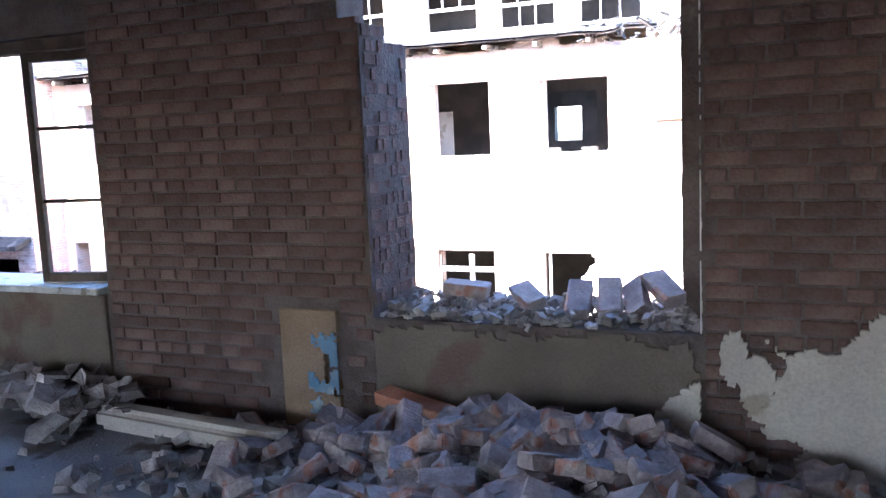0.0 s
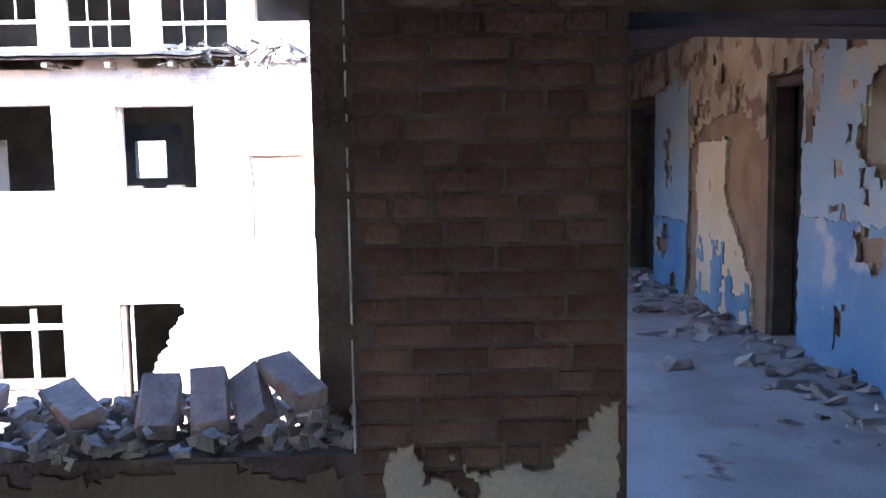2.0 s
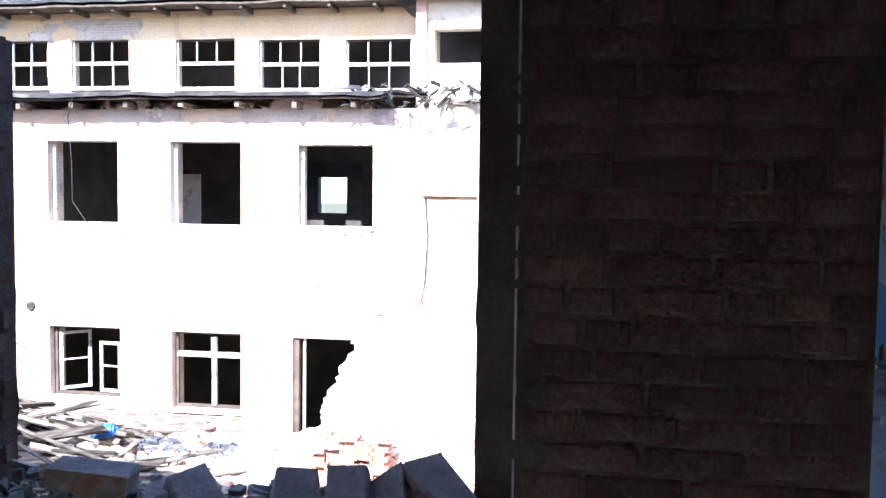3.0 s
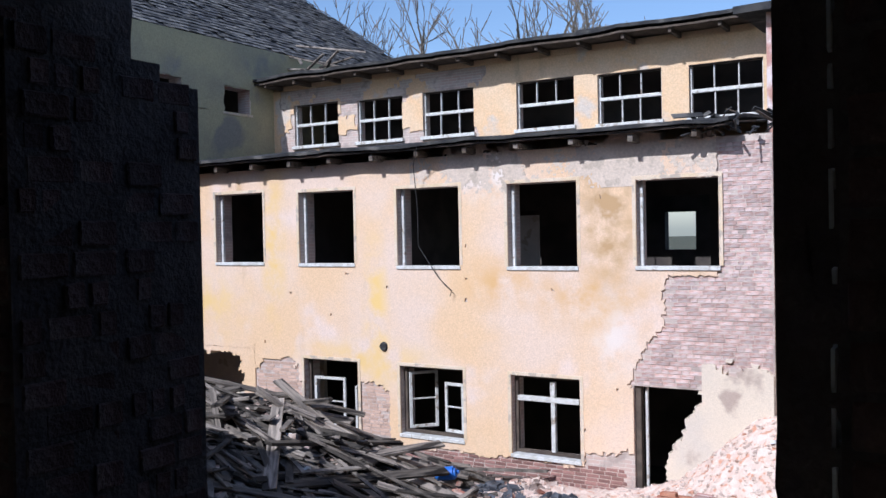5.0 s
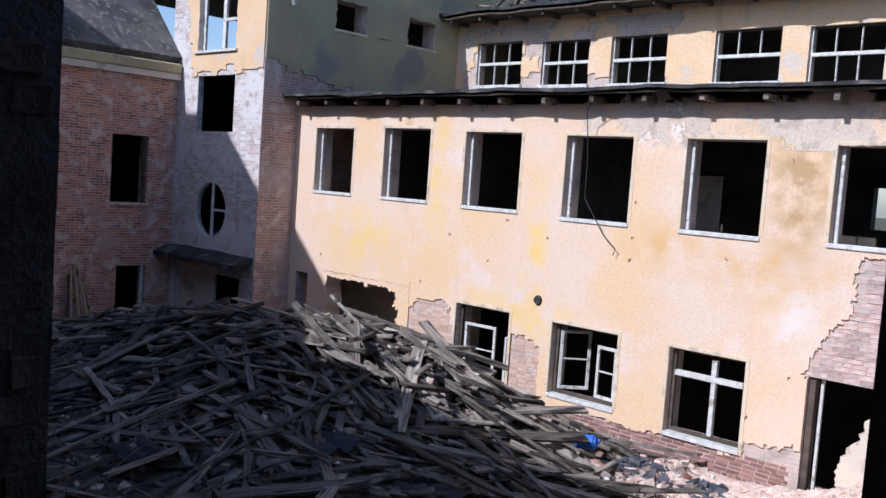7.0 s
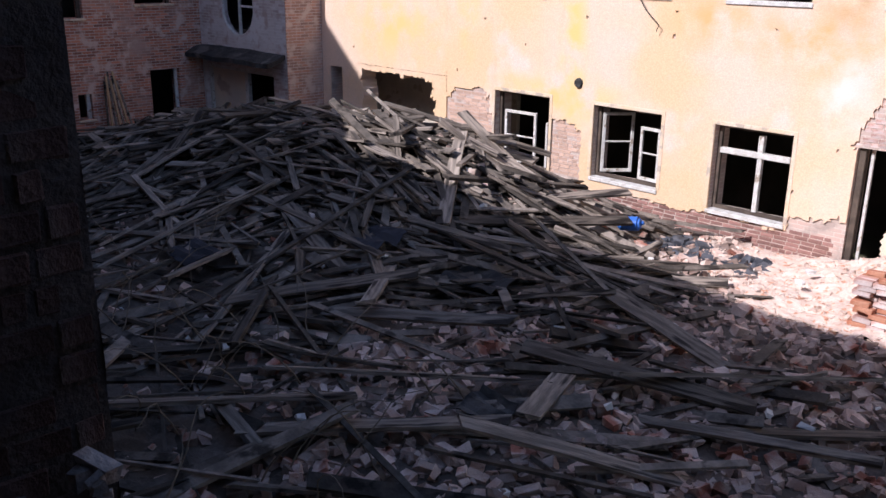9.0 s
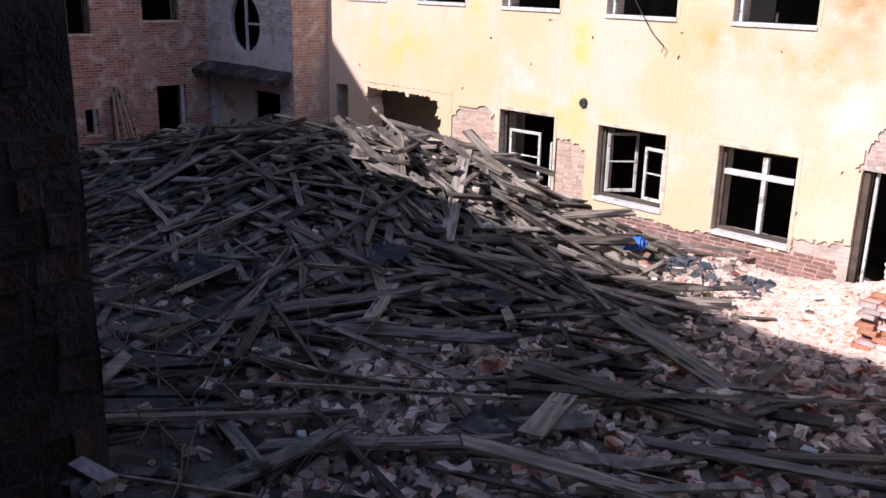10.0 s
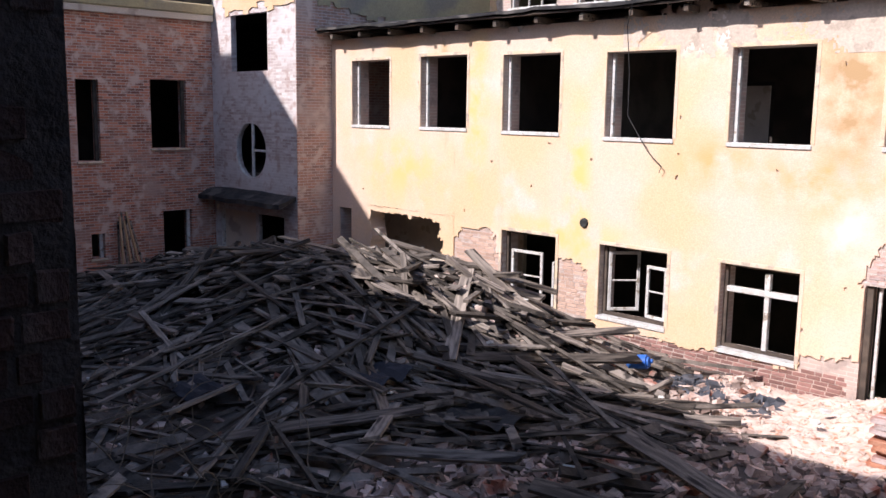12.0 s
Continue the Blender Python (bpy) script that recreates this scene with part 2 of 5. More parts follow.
def soak(m, centre, size, colour, strength, grain=2.2):
    """A soft-edged damp stain of that size, in metres, broken up by noise."""
    n, l = m.node_tree.nodes, m.node_tree.links
    p = n["Principled BSDF"]
    before = p.inputs["Base Color"].links[0].from_socket
    tc, off, div = n.new("ShaderNodeTexCoord"), n.new("ShaderNodeVectorMath"), n.new("ShaderNodeVectorMath")
    off.operation, div.operation = "SUBTRACT", "DIVIDE"
    off.inputs[1].default_value, div.inputs[1].default_value = centre, size
    gr, t, r = n.new("ShaderNodeTexGradient"), n.new("ShaderNodeTexNoise"), n.new("ShaderNodeMapRange")
    gr.gradient_type = "SPHERICAL"
    t.inputs["Scale"].default_value, t.inputs["Detail"].default_value = grain, 8.0
    r.inputs[1].default_value, r.inputs[2].default_value = 0.36, 0.62
    mu, mu2, x = n.new("ShaderNodeMath"), n.new("ShaderNodeMath"), n.new("ShaderNodeMix")
    mu.operation = mu2.operation = "MULTIPLY"
    mu2.use_clamp = True
    mu2.inputs[1].default_value = strength * 2
    x.data_type = "RGBA"
    x.inputs[7].default_value = (*colour, 1)
    l.new(tc.outputs["Object"], off.inputs[0])
    l.new(off.outputs[0], div.inputs[0])
    l.new(div.outputs[0], gr.inputs[0])
    l.new(tc.outputs["Object"], t.inputs["Vector"])
    l.new(t.outputs[0], r.inputs[0])
    l.new(gr.outputs["Fac"], mu.inputs[0])
    l.new(r.outputs[0], mu.inputs[1])
    l.new(mu.outputs[0], mu2.inputs[0])
    l.new(mu2.outputs[0], x.inputs[0])
    l.new(before, x.inputs[6])
    l.new(x.outputs[2], p.inputs["Base Color"])


soak(M_FACADE, (-7.25, 20.6, 2.3), (0.75, 1.0, 2.0), (0.5, 0.33, 0.17), 0.8, 3.0)
soak(M_FACADE, (-7.6, 20.6, 0.6), (1.6, 1.0, 0.8), (0.66, 0.42, 0.2), 0.7)
soak(M_FACADE, (-7.2, 20.6, -0.1), (0.7, 1.0, 1.1), (0.77, 0.69, 0.62), 0.4, 3.0)
soak(M_FACADE, (-9.6, 20.6, 0.9), (1.3, 1.0, 0.7), (0.68, 0.43, 0.2), 0.6)
soak(M_FACADE, (-9.9, 20.6, 3.2), (1.0, 1.0, 0.8), (0.8, 0.73, 0.68), 0.8, 3.0)
soak(M_FACADE, (-12.75, 20.6, 0.2), (0.45, 1.0, 2.4), (0.78, 0.55, 0.22), 0.7)
soak(M_FACADE, (-15.7, 20.6, 1.8), (0.5, 1.0, 2.6), (0.76, 0.53, 0.22), 0.7)
soak(M_FACADE, (-18.2, 20.6, 0.3), (2.2, 1.0, 1.2), (0.76, 0.54, 0.24), 0.6)
soak(M_FACADE, (-13.0, 20.6, -0.9), (2.6, 1.0, 0.7), (0.76, 0.54, 0.24), 0.6)

R = random.Random(7)


# ---- mesh helpers ----
def link(name, verts, faces, material, parent=None, label=""):
    me = bpy.data.meshes.new(name)
    me.from_pydata(verts, [], faces)
    me.materials.append(material)
    me.update()
    ob = new(name, me)
    ob.parent = parent
    if label:
        ob["label"] = label
    return ob


def part(name, bm, material, parent=None, label=""):
    me = bpy.data.meshes.new(name)
    bmesh.ops.recalc_face_normals(bm, faces=bm.faces)
    bm.to_mesh(me)
    bm.free()
    me.materials.append(material)
    ob = new(name, me)
    ob.parent = parent
    if label:
        ob["label"] = label
    return ob


def thing(name, x, y, z, label, category, group="", kind=""):
    ob = new(name)
    ob.location = (x, y, z)
    return tagged(ob, label, category, group, kind)


def box(bm, x0, x1, y0, y1, z0, z1, m=None):
    vs = [bm.verts.new((x, y, z)) for x in (x0, x1) for y in (y0, y1) for z in (z0, z1)]
    if m is not None:
        for v in vs:
            v.co = m @ v.co
    for f in ((0, 1, 3, 2), (4, 6, 7, 5), (0, 4, 5, 1), (2, 3, 7, 6), (0, 2, 6, 4), (1, 5, 7, 3)):
        bm.faces.new([vs[i] for i in f])
    return vs


def beam(name, x0, x1, y0, y1, z0, z1, material, parent=None, label="", bevel=0.006):
    bm = bmesh.new()
    box(bm, x0, x1, y0, y1, z0, z1)
    if bevel:
        bmesh.ops.bevel(bm, geom=bm.edges[:], offset=bevel, segments=1, affect="EDGES")
    return part(name, bm, material, parent, label)


def lines(lo, hi, step, extra):
    n = max(1, round((hi - lo) / step))
    out = [lo + (hi - lo) * i / n for i in range(n)] + [hi] + [e for e in extra if lo < e < hi]
    out = sorted(out)
    keep = [out[0]]
    hard = set(extra) | {lo, hi}
    for v in out[1:]:
        if v - keep[-1] < step * 0.3:
            if v in hard:
                keep[-1] = v if keep[-1] not in hard else keep[-1]
                if keep[-1] != v:
                    keep.append(v)
            continue
        keep.append(v)
    return keep


def slab(name, axis, at, thick, us, zs, solid, material, parent=None, label="", rough=0.0, hard=()):
    """A wall of cells: axis 'y' runs along x at y = at, axis 'x' runs along y at x = at. solid(u, z) says which cells stand.
    rough shifts the inner grid points in the wall's plane, for ragged edges; lines in hard stay put."""
    nu, nz = len(us) - 1, len(zs) - 1
    s = [[bool(solid((us[i] + us[i + 1]) / 2, (zs[j] + zs[j + 1]) / 2)) for j in range(nz)] for i in range(nu)]
    rr = random.Random(11)
    verts, faces, ids = [], [], {}
    shift = {}

    def vid(i, j, k):
        if (i, j, k) not in ids:
            if (i, j) not in shift:
                inner = 0 < i < nu and 0 < j < nz
                du = rr.uniform(-rough, rough) if inner and us[i] not in hard else 0
                dz = rr.uniform(-rough, rough) if inner and zs[j] not in hard else 0
                shift[(i, j)] = (du, dz)
            du, dz = shift[(i, j)]
            ids[(i, j, k)] = len(verts)
            d = at + k * thick
            verts.append((us[i] + du, d, zs[j] + dz) if axis == "y" else (d, us[i] + du, zs[j] + dz))
        return ids[(i, j, k)]

    def st(i, j):
        return 0 <= i < nu and 0 <= j < nz and s[i][j]
    for i in range(nu):
        for j in range(nz):
            if not s[i][j]:
                continue
            faces.append([vid(i, j, 0), vid(i + 1, j, 0), vid(i + 1, j + 1, 0), vid(i, j + 1, 0)])
            faces.append([vid(i, j, 1), vid(i, j + 1, 1), vid(i + 1, j + 1, 1), vid(i + 1, j, 1)])
            for di, dj, a, b in ((-1, 0, (i, j), (i, j + 1)), (1, 0, (i + 1, j + 1), (i + 1, j)), (0, -1, (i + 1, j), (i, j)), (0, 1, (i, j + 1), (i + 1, j + 1))):
                if not st(i + di, j + dj):
                    faces.append([vid(*a, 0), vid(*b, 0), vid(*b, 1), vid(*a, 1)])
    return link(name, verts, faces, material, parent, label)


def out_of(holes):
    return lambda u, z: not any(a < u < b and c < z < d for a, b, c, d in holes)


def wall(name, axis, at, thick, u0, u1, z0, z1, holes, material, label, step=50.0):
    us = lines(u0, u1, step, [h for k in holes for h in k[:2]])
    zs = lines(z0, z1, step, [h for k in holes for h in k[2:]])
    ob = slab(name, axis, at, thick, us, zs, out_of(holes), material)
    return tagged(ob, label, "wall", kind="structure")


def wob(u, z, s, seed=0.0):
    return noise.fractal(Vector((u * s, z * s, seed)), 1.0, 2.0, 5)


def tube(name, pts, radius, material, parent=None, label="", sides=6):
    """A bent rod of that radius along the points."""
    verts, faces = [], []
    for i, p in enumerate(pts):
        p = Vector(p)
        d = (Vector(pts[min(i + 1, len(pts) - 1)]) - Vector(pts[max(i - 1, 0)])).normalized()
        s = d.cross(Vector((0.3, 0.5, 0.81))).normalized()
        t = d.cross(s)
        r = radius[i] if isinstance(radius, (list, tuple)) else radius
        for k in range(sides):
            a = 2 * math.pi * k / sides
            verts.append(p + (s * math.cos(a) + t * math.sin(a)) * r)
    for i in range(len(pts) - 1):
        for k in range(sides):
            a, b = i * sides + k, i * sides + (k + 1) % sides
            faces.append((a, b, b + sides, a + sides))
    faces.append(tuple(range(sides))[::-1])
    faces.append(tuple(range(len(verts) - sides, len(verts))))
    return link(name, [tuple(v) for v in verts], faces, material, parent, label)


def chunk_mesh(name, lx, ly, lz, rnd, jit=0.12, material=None):
    """A brick or stone with knocked corners."""
    bm = bmesh.new()
    box(bm, -lx / 2, lx / 2, -ly / 2, ly / 2, -lz / 2, lz / 2)
    bmesh.ops.bevel(bm, geom=bm.edges[:], offset=min(lx, ly, lz) * 0.09, segments=1, affect="EDGES")
    for v in bm.verts:
        v.co += Vector([rnd.uniform(-1, 1) * jit * min(lx, ly, lz) * 0.5 for _ in range(3)])
    bmesh.ops.recalc_face_normals(bm, faces=bm.faces)
    me = bpy.data.meshes.new(name)
    bm.to_mesh(me)
    bm.free()
    if material:
        me.materials.append(material)
    return me


def scatter(name, items, material, label, category, lumpy=0.25, seed=3):
    """Many small stones in one mesh. items: (x, y, z, size, flatness)."""
    rnd = random.Random(seed)
    verts, faces = [], []
    quads = ((0, 1, 3, 2), (4, 6, 7, 5), (0, 4, 5, 1), (2, 3, 7, 6), (0, 2, 6, 4), (1, 5, 7, 3))
    for x, y, z, size, flat in items:
        m = Euler((rnd.uniform(-0.5, 0.5), rnd.uniform(-0.5, 0.5), rnd.uniform(0, 6.3))).to_matrix()
        b = len(verts)
        dims = (size * rnd.uniform(0.7, 1.5), size * rnd.uniform(0.5, 1.0), size * flat)
        for i in (-1, 1):
            for j in (-1, 1):
                for k in (-1, 1):
                    v = Vector((i * dims[0], j * dims[1], k * dims[2])) * 0.5
                    v += Vector([rnd.uniform(-lumpy, lumpy) * size * 0.6 for _ in range(3)])
                    verts.append(tuple(m @ v + Vector((x, y, z))))
        faces += [tuple(b + q for q in f) for f in quads]
    ob = link(name, verts, faces, material)
    return tagged(ob, label, category, kind="stuff")


def lay_bricks(parent, axis, at, face, u0, u1, z0, z1, solid, material, seed, proud=0.016, limit=300, name="brick", length=0.2, course=0.062):
    """Bricks in courses over a mortar core; each its own part on shared meshes. face: -1 towards lower coordinates."""
    rnd = random.Random(seed)
    d = 0.04
    dims = (length - 0.012, d, course - 0.012) if axis == "y" else (d, length - 0.012, course - 0.012)
    half = (length / 2 - 0.012, d, course - 0.012) if axis == "y" else (d, length / 2 - 0.012, course - 0.012)
    full = [chunk_mesh(name, *dims, rnd, 0.1, material) for _ in range(5)]
    short = [chunk_mesh(name, *half, rnd, 0.1, material) for _ in range(4)]
    count, row, z = 0, 0, z0
    while z + course <= z1 + 0.02:
        u = u0 - rnd.uniform(0.0, length)
        head = rnd.random() < 0.4
        while u < u1:
            w = length / 2 if (head and rnd.random() < 0.75) else length
            a, b = max(u, u0), min(u + w, u1)
            mid = (a + b) / 2
            if b - a > 0.05 and solid(mid, z + course / 2) and solid(a + 0.02, z + course / 2) and solid(b - 0.02, z + course / 2) and count < limit:
                me = rnd.choice(short if w < length else full)
                ob = new(name, me)
                off = at + face * (proud - d / 2 + rnd.uniform(-0.007, 0.005))
                p = (mid, off, z + course / 2) if axis == "y" else (off, mid, z + course / 2)
                f = (b - a) / w
                ob.matrix_basis = pose(*p, rnd.uniform(-0.6, 0.6), rnd.uniform(-0.8, 0.8), rnd.uniform(-0.8, 0.8)) @ Matrix.Diagonal((f, 1, 1, 1) if axis == "y" else (1, f, 1, 1))
                ob.parent = parent
                count += 1
            u += w
        z += course
        row += 1


# ---- our building: the room, the breach, the corridor ----
FZ = 0.13
FLOOR = wall("floor", "y", -4.0, 20.5, -0.69, 3.0, -0.17, FZ, [], M_FLOOR, "dusty grey concrete corridor floor with grit")
FLOOR2 = wall("floor_room", "y", -4.0, 9.1, -9.0, -0.692, -0.17, FZ, [], M_FLOOR, "dusty grey concrete floor strewn with grit and plaster")
# breach wall: inner leaf, outer leaf that reaches further into the opening
STEPS = [(-2.4, -0.98, 0.67, 2.3), (-2.5, -2.4, 1.96, 2.3), (-0.98, -0.9, 2.1, 2.3)]
WIN = (-5.9, -3.94, 0.73, 2.05)
# Second opening lies out of view, added to light the left floor.
FILL_OPENING = (-8.6, -6.5, 0.73, 2.05)
DOORWAY = (-0.31, 1.62, -0.1, 1.73)
WALL_IN = wall("wall_breach", "y", 4.63, 0.24, -9.0, 3.0, 0.0, 2.75, STEPS + [WIN, FILL_OPENING, DOORWAY], M_MORTAR, "bare dark brick wall with a broken-out window opening")
OUT_HOLES = [(-2.42, -1.095, 0.6, 1.88), (-2.54, -1.095, 1.88, 1.96), (-2.64, -1.06, 1.96, 2.36), (-5.9, -3.94, 0.7, 2.1), (-8.6, -6.5, 0.7, 2.1), DOORWAY]
us = lines(-9.0, 3.0, 0.6, [h for k in OUT_HOLES for h in k[:2]])
for a, b in ((-2.8, -2.2), (-1.2, -0.9)):
    us = sorted(set(us) | {a + (b - a) * i / 8 for i in range(9)})
zs = sorted(set(lines(-2.5, 5.2, 0.077, [h for k in OUT_HOLES for h in k[2:]])))
WALL_OUT = tagged(slab("wall_breach_outer", "y", 4.885, 0.235, us, zs, lambda u, z: out_of(OUT_HOLES)(u, z), M_MORTAR, rough=0.012, hard=(-0.31, 1.62, -1.095, -2.42)), "outer brick leaf of the broken wall", "wall", kind="structure")
wall("wall_upper", "y", 4.63, 0.24, -9.0, 3.0, 2.75, 5.2, [], M_MORTAR, "plain upper wall above the room")
wall("wall_west", "x", -9.24, 0.24, -4.0, 4.63, 0.0, 2.75, [], M_BRICK_ROOM, "dark brick end wall of the room")
# Behind the camera and out of view; openings added and sized to light the room.
wall("wall_south", "y", -4.24, 0.24, -9.24, 3.0, 0.0, 2.75, [(-7.8, -6.7, 0.8, 2.1), (-4.5, -3.4, 0.8, 2.1), (-1.4, -0.3, 0.8, 2.1)], M_PLASTER_IN, "unseen grimy plaster back wall, three openings added to light the room")
wall("wall_east", "x", 3.0, 0.24, -4.24, 5.12, 0.0, 2.75, [], M_PLASTER_IN, "grimy plaster side wall of the room")
wall("ceiling", "y", -4.24, 9.36, -9.24, 3.24, 2.75, 2.95, [], M_CEIL, "dark cracked room ceiling")
wall("roof_slab", "y", -4.24, 9.36, -9.24, 3.24, 5.2, 5.35, [], M_TAR, "unseen flat felted roof of the near building, shades the yard")


# Unseen west part of the near building, added to block the sun.
wall("wall_near_west", "y", 4.63, 0.49, -34.0, -9.002, -2.9, 5.2, [], M_BRICK_ROOM, "unseen courtyard wall of the near building, keeps sun off the yard")
# Unseen roof outline, shaped so its shadow edge crosses facade and heap.
gv = [(x, y, z) for y in (-4.2, 5.1) for x, z in ((-60.0, 5.36), (-12.4, 5.36), (-17.1, 8.67), (-20.2, 11.6), (-60.0, 11.6))]
tagged(link("roof_near_gable", gv, [(0, 1, 2, 3, 4), (9, 8, 7, 6, 5)] + [(k, k + 5, (k + 1) % 5 + 5, (k + 1) % 5) for k in range(5)], M_TAR), "unseen tall hipped roof block of the near building, shaped for its shadow", "roof", kind="structure")
wall("roof_near_west", "y", -4.24, 9.36, -34.0, -9.242, 5.2, 5.35, [], M_TAR, "unseen flat felted roof of the near building, shades the yard")


def pier_solid(u, z):
    return out_of(STEPS + [WIN, DOORWAY])(u, z) and out_of([(-2.9, -2.56, 0.0, 0.72)])(u, z)


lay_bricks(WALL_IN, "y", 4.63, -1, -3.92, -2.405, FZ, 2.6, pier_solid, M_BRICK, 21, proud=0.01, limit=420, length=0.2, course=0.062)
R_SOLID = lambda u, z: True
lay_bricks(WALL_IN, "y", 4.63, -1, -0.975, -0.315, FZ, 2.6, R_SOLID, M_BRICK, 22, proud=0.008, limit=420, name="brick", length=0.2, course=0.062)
# reveals of the breach, brick ends
lay_bricks(WALL_IN, "x", -2.4, 1, 4.64, 4.87, 0.66, 1.98, lambda u, z: True, M_BRICK, 23, proud=0.004, name="jamb_brick", length=0.115)
lay_bricks(WALL_OUT, "x", -2.42, 1, 4.9, 5.11, 0.6, 1.9, lambda u, z: True, M_BRICK, 24, proud=0.004, name="jamb_brick", length=0.105)
# render on the breast wall under the breach and the window
tagged(slab("breast_render", "y", 4.612, 0.016, lines(-2.39, -0.99, 0.022, []), lines(FZ, 0.66, 0.022, []), lambda u, z: z < 0.63 + 0.05 * wob(u, z, 4.0, 2.0) and u < -1.03 + 0.05 * wob(u, z, 5.0, 7.0), M_PLASTER_IN, rough=0.009), "brown render under the broken opening", "render", kind="structure")
tagged(slab("window_breast_render", "y", 4.61, 0.018, lines(-8.9, -3.95, 0.2, []), lines(FZ, 0.72, 0.1, []), lambda u, z: True, M_PLASTER_IN), "brown grimy render below the window", "render", kind="structure")


def patch_thing(name, u0, u1, z0, z1, solid, material, label, at=4.592, th=0.02, step=0.014):
    ob = slab(name, "y", at, th, lines(u0, u1, step, []), lines(z0, z1, step, []), solid, material, rough=0.006)
    return tagged(ob, label, "plaster patch", kind="structure")


def big_patch(u, z):
    top = 0.64 + 0.3 * max(0.0, u + 0.52) / 0.2 * 0.6 + 0.06 * wob(u, 0.3, 7.0, 1.0)
    left = -0.74 + 0.1 * wob(0.2, z, 4.0, 3.0) + (0.1 if z < 0.3 else 0)
    return left < u < -0.335 and FZ + 0.02 < z < top


patch_thing("plaster_patch", -0.85, -0.27, FZ, 0.95, big_patch, M_PATCH, "large pale plaster patch on the brick pier")
patch_thing("plaster_patch", -0.94, -0.68, 0.3, 0.74, lambda u, z: ((u + 0.87) / 0.05) ** 2 + ((z - 0.59) / 0.1) ** 2 < 1 + 0.3 * wob(u, z, 9.0) or ((u + 0.78) / 0.07) ** 2 + ((z - 0.48) / 0.12) ** 2 < 1 + 0.3 * wob(u, z, 9.0), M_PATCH, "small flaking plaster patch on the brick pier", at=4.596)
patch_thing("plaster_patch", -1.2, -0.96, 0.2, 0.56, lambda u, z: z < 0.36 + (u + 1.15) * 1.0 + 0.03 * wob(u, z, 9.0) and u < -0.985 and z > 0.3 - (u + 1.15) * 0.4, M_PATCH, "torn pale plaster patch under the opening", at=4.594)
patch_thing("plaster_panel", -2.88, -2.58, FZ + 0.02, 0.7, lambda u, z: not (u > -2.65 and 0.3 < z < 0.6 and wob(u, z, 6.0, 5.0) > 0.05), M_UNDER, "grey-brown plaster panel with blue paint remains", at=4.6, th=0.03)
patch_thing("paint_remains", -2.74, -2.58, FZ + 0.03, 0.6, lambda u, z: wob(u, z, 7.0, 6.0) > 0.06 + 0.9 * abs(u + 2.65 - (0.4 - z) * 0.1), M_BLUE, "flaking blue paint on the plaster panel", at=4.594, th=0.006)

# White strip in place of the light showing through the jamb crack.
tagged(slab("mortar_arris", "x", -0.986, 0.004, lines(4.604, 4.66, 0.012, []), lines(0.68, 2.3, 0.02, []), lambda u, z: u < 4.612 + 0.05 * wob(u, z, 16.0, 2.0), M_LITTER_CRACKLIGHT, rough=0.006), "white strip for the light through the jamb crack", "mortar", kind="structure")

# window with open casement, beside the pier
w = thing("window_1", -4.9, 4.75, 0.73, "weathered wooden window with an open empty casement", "window", kind="structure")


def local(parent):
    """Keeps a part's world place under a thing that stands elsewhere."""
    for o in parent.children_recursive:
        if o.parent == parent:
            o.matrix_parent_inverse = Matrix.Translation(parent.location).inverted()


for nm, a in (("window_head", (-5.9, -3.94, 4.68, 4.78, 1.98, 2.05)), ("window_sill", (-5.9, -3.94, 4.55, 4.9, 0.732, 0.77)), ("jamb", (-5.9, -5.83, 4.68, 4.78, 0.77, 1.98))):
    beam(nm, *a, M_PAINT_WHITE if nm == "window_sill" else M_WOOD_DARK, w)
casement = new("casement")
casement.parent = w
for nm, a in (("stile", (0, 0.045, -0.02, 0.02, 0, 1.2)), ("stile", (0.59, 0.63, -0.02, 0.02, 0, 1.2)), ("rail", (0.045, 0.59, -0.02, 0.02, 0, 0.05)), ("rail", (0.045, 0.59, -0.02, 0.02, 1.15, 1.2)), ("glazing_bar", (0.045, 0.59, -0.012, 0.012, 0.42, 0.44)), ("glazing_bar", (0.045, 0.59, -0.012, 0.012, 0.8, 0.82))):
    beam(nm, *a, M_WOOD_DARK, casement, bevel=0.004)
local(w)
casement.matrix_parent_inverse = Matrix()
casement.matrix_basis = pose(0.5, -0.1, 0.045, 0, 0, 12)

# corridor beyond the doorway
CW = 1.62
wall("wall_corridor_west", "x", -0.69, 0.38, 5.12, 16.0, 0.0, 2.4, [(5.3, 6.95, 0.25, 2.3), (7.2, 8.85, 0.25, 2.3), (9.8, 11.5, 0.35, 2.1)], M_PEEL, "peeling corridor wall with courtyard windows")
wall("wall_corridor_north", "y", 16.0, 0.3, -0.69, 3.0, 0.0, 2.4, [], M_PEEL, "peeling plaster end wall of the corridor")
wall("ceiling_corridor", "y", 5.12, 11.2, -0.69, 3.0, 2.4, 2.6, [], M_CEIL, "dark corridor ceiling")
RECESS = [(8.0, 8.6, -1, 1.92), (11.4, 12.6, -1, 2.0)]
GAP = (6.6, 7.25, 1.33, 1.74)
wall("wall_corridor_east", "x", CW, 0.3, 5.12, 16.0, 0.0, 2.4, RECESS + [GAP], M_UNDER, "bare brown plaster wall with two door openings and a hole")
wall("wall_corridor_back", "x", CW + 0.9, 0.1, 5.12, 16.0, 0.0, 2.4, [(6.3, 10.2, 0.9, 2.2)], M_CEIL, "dark back wall of the side rooms")


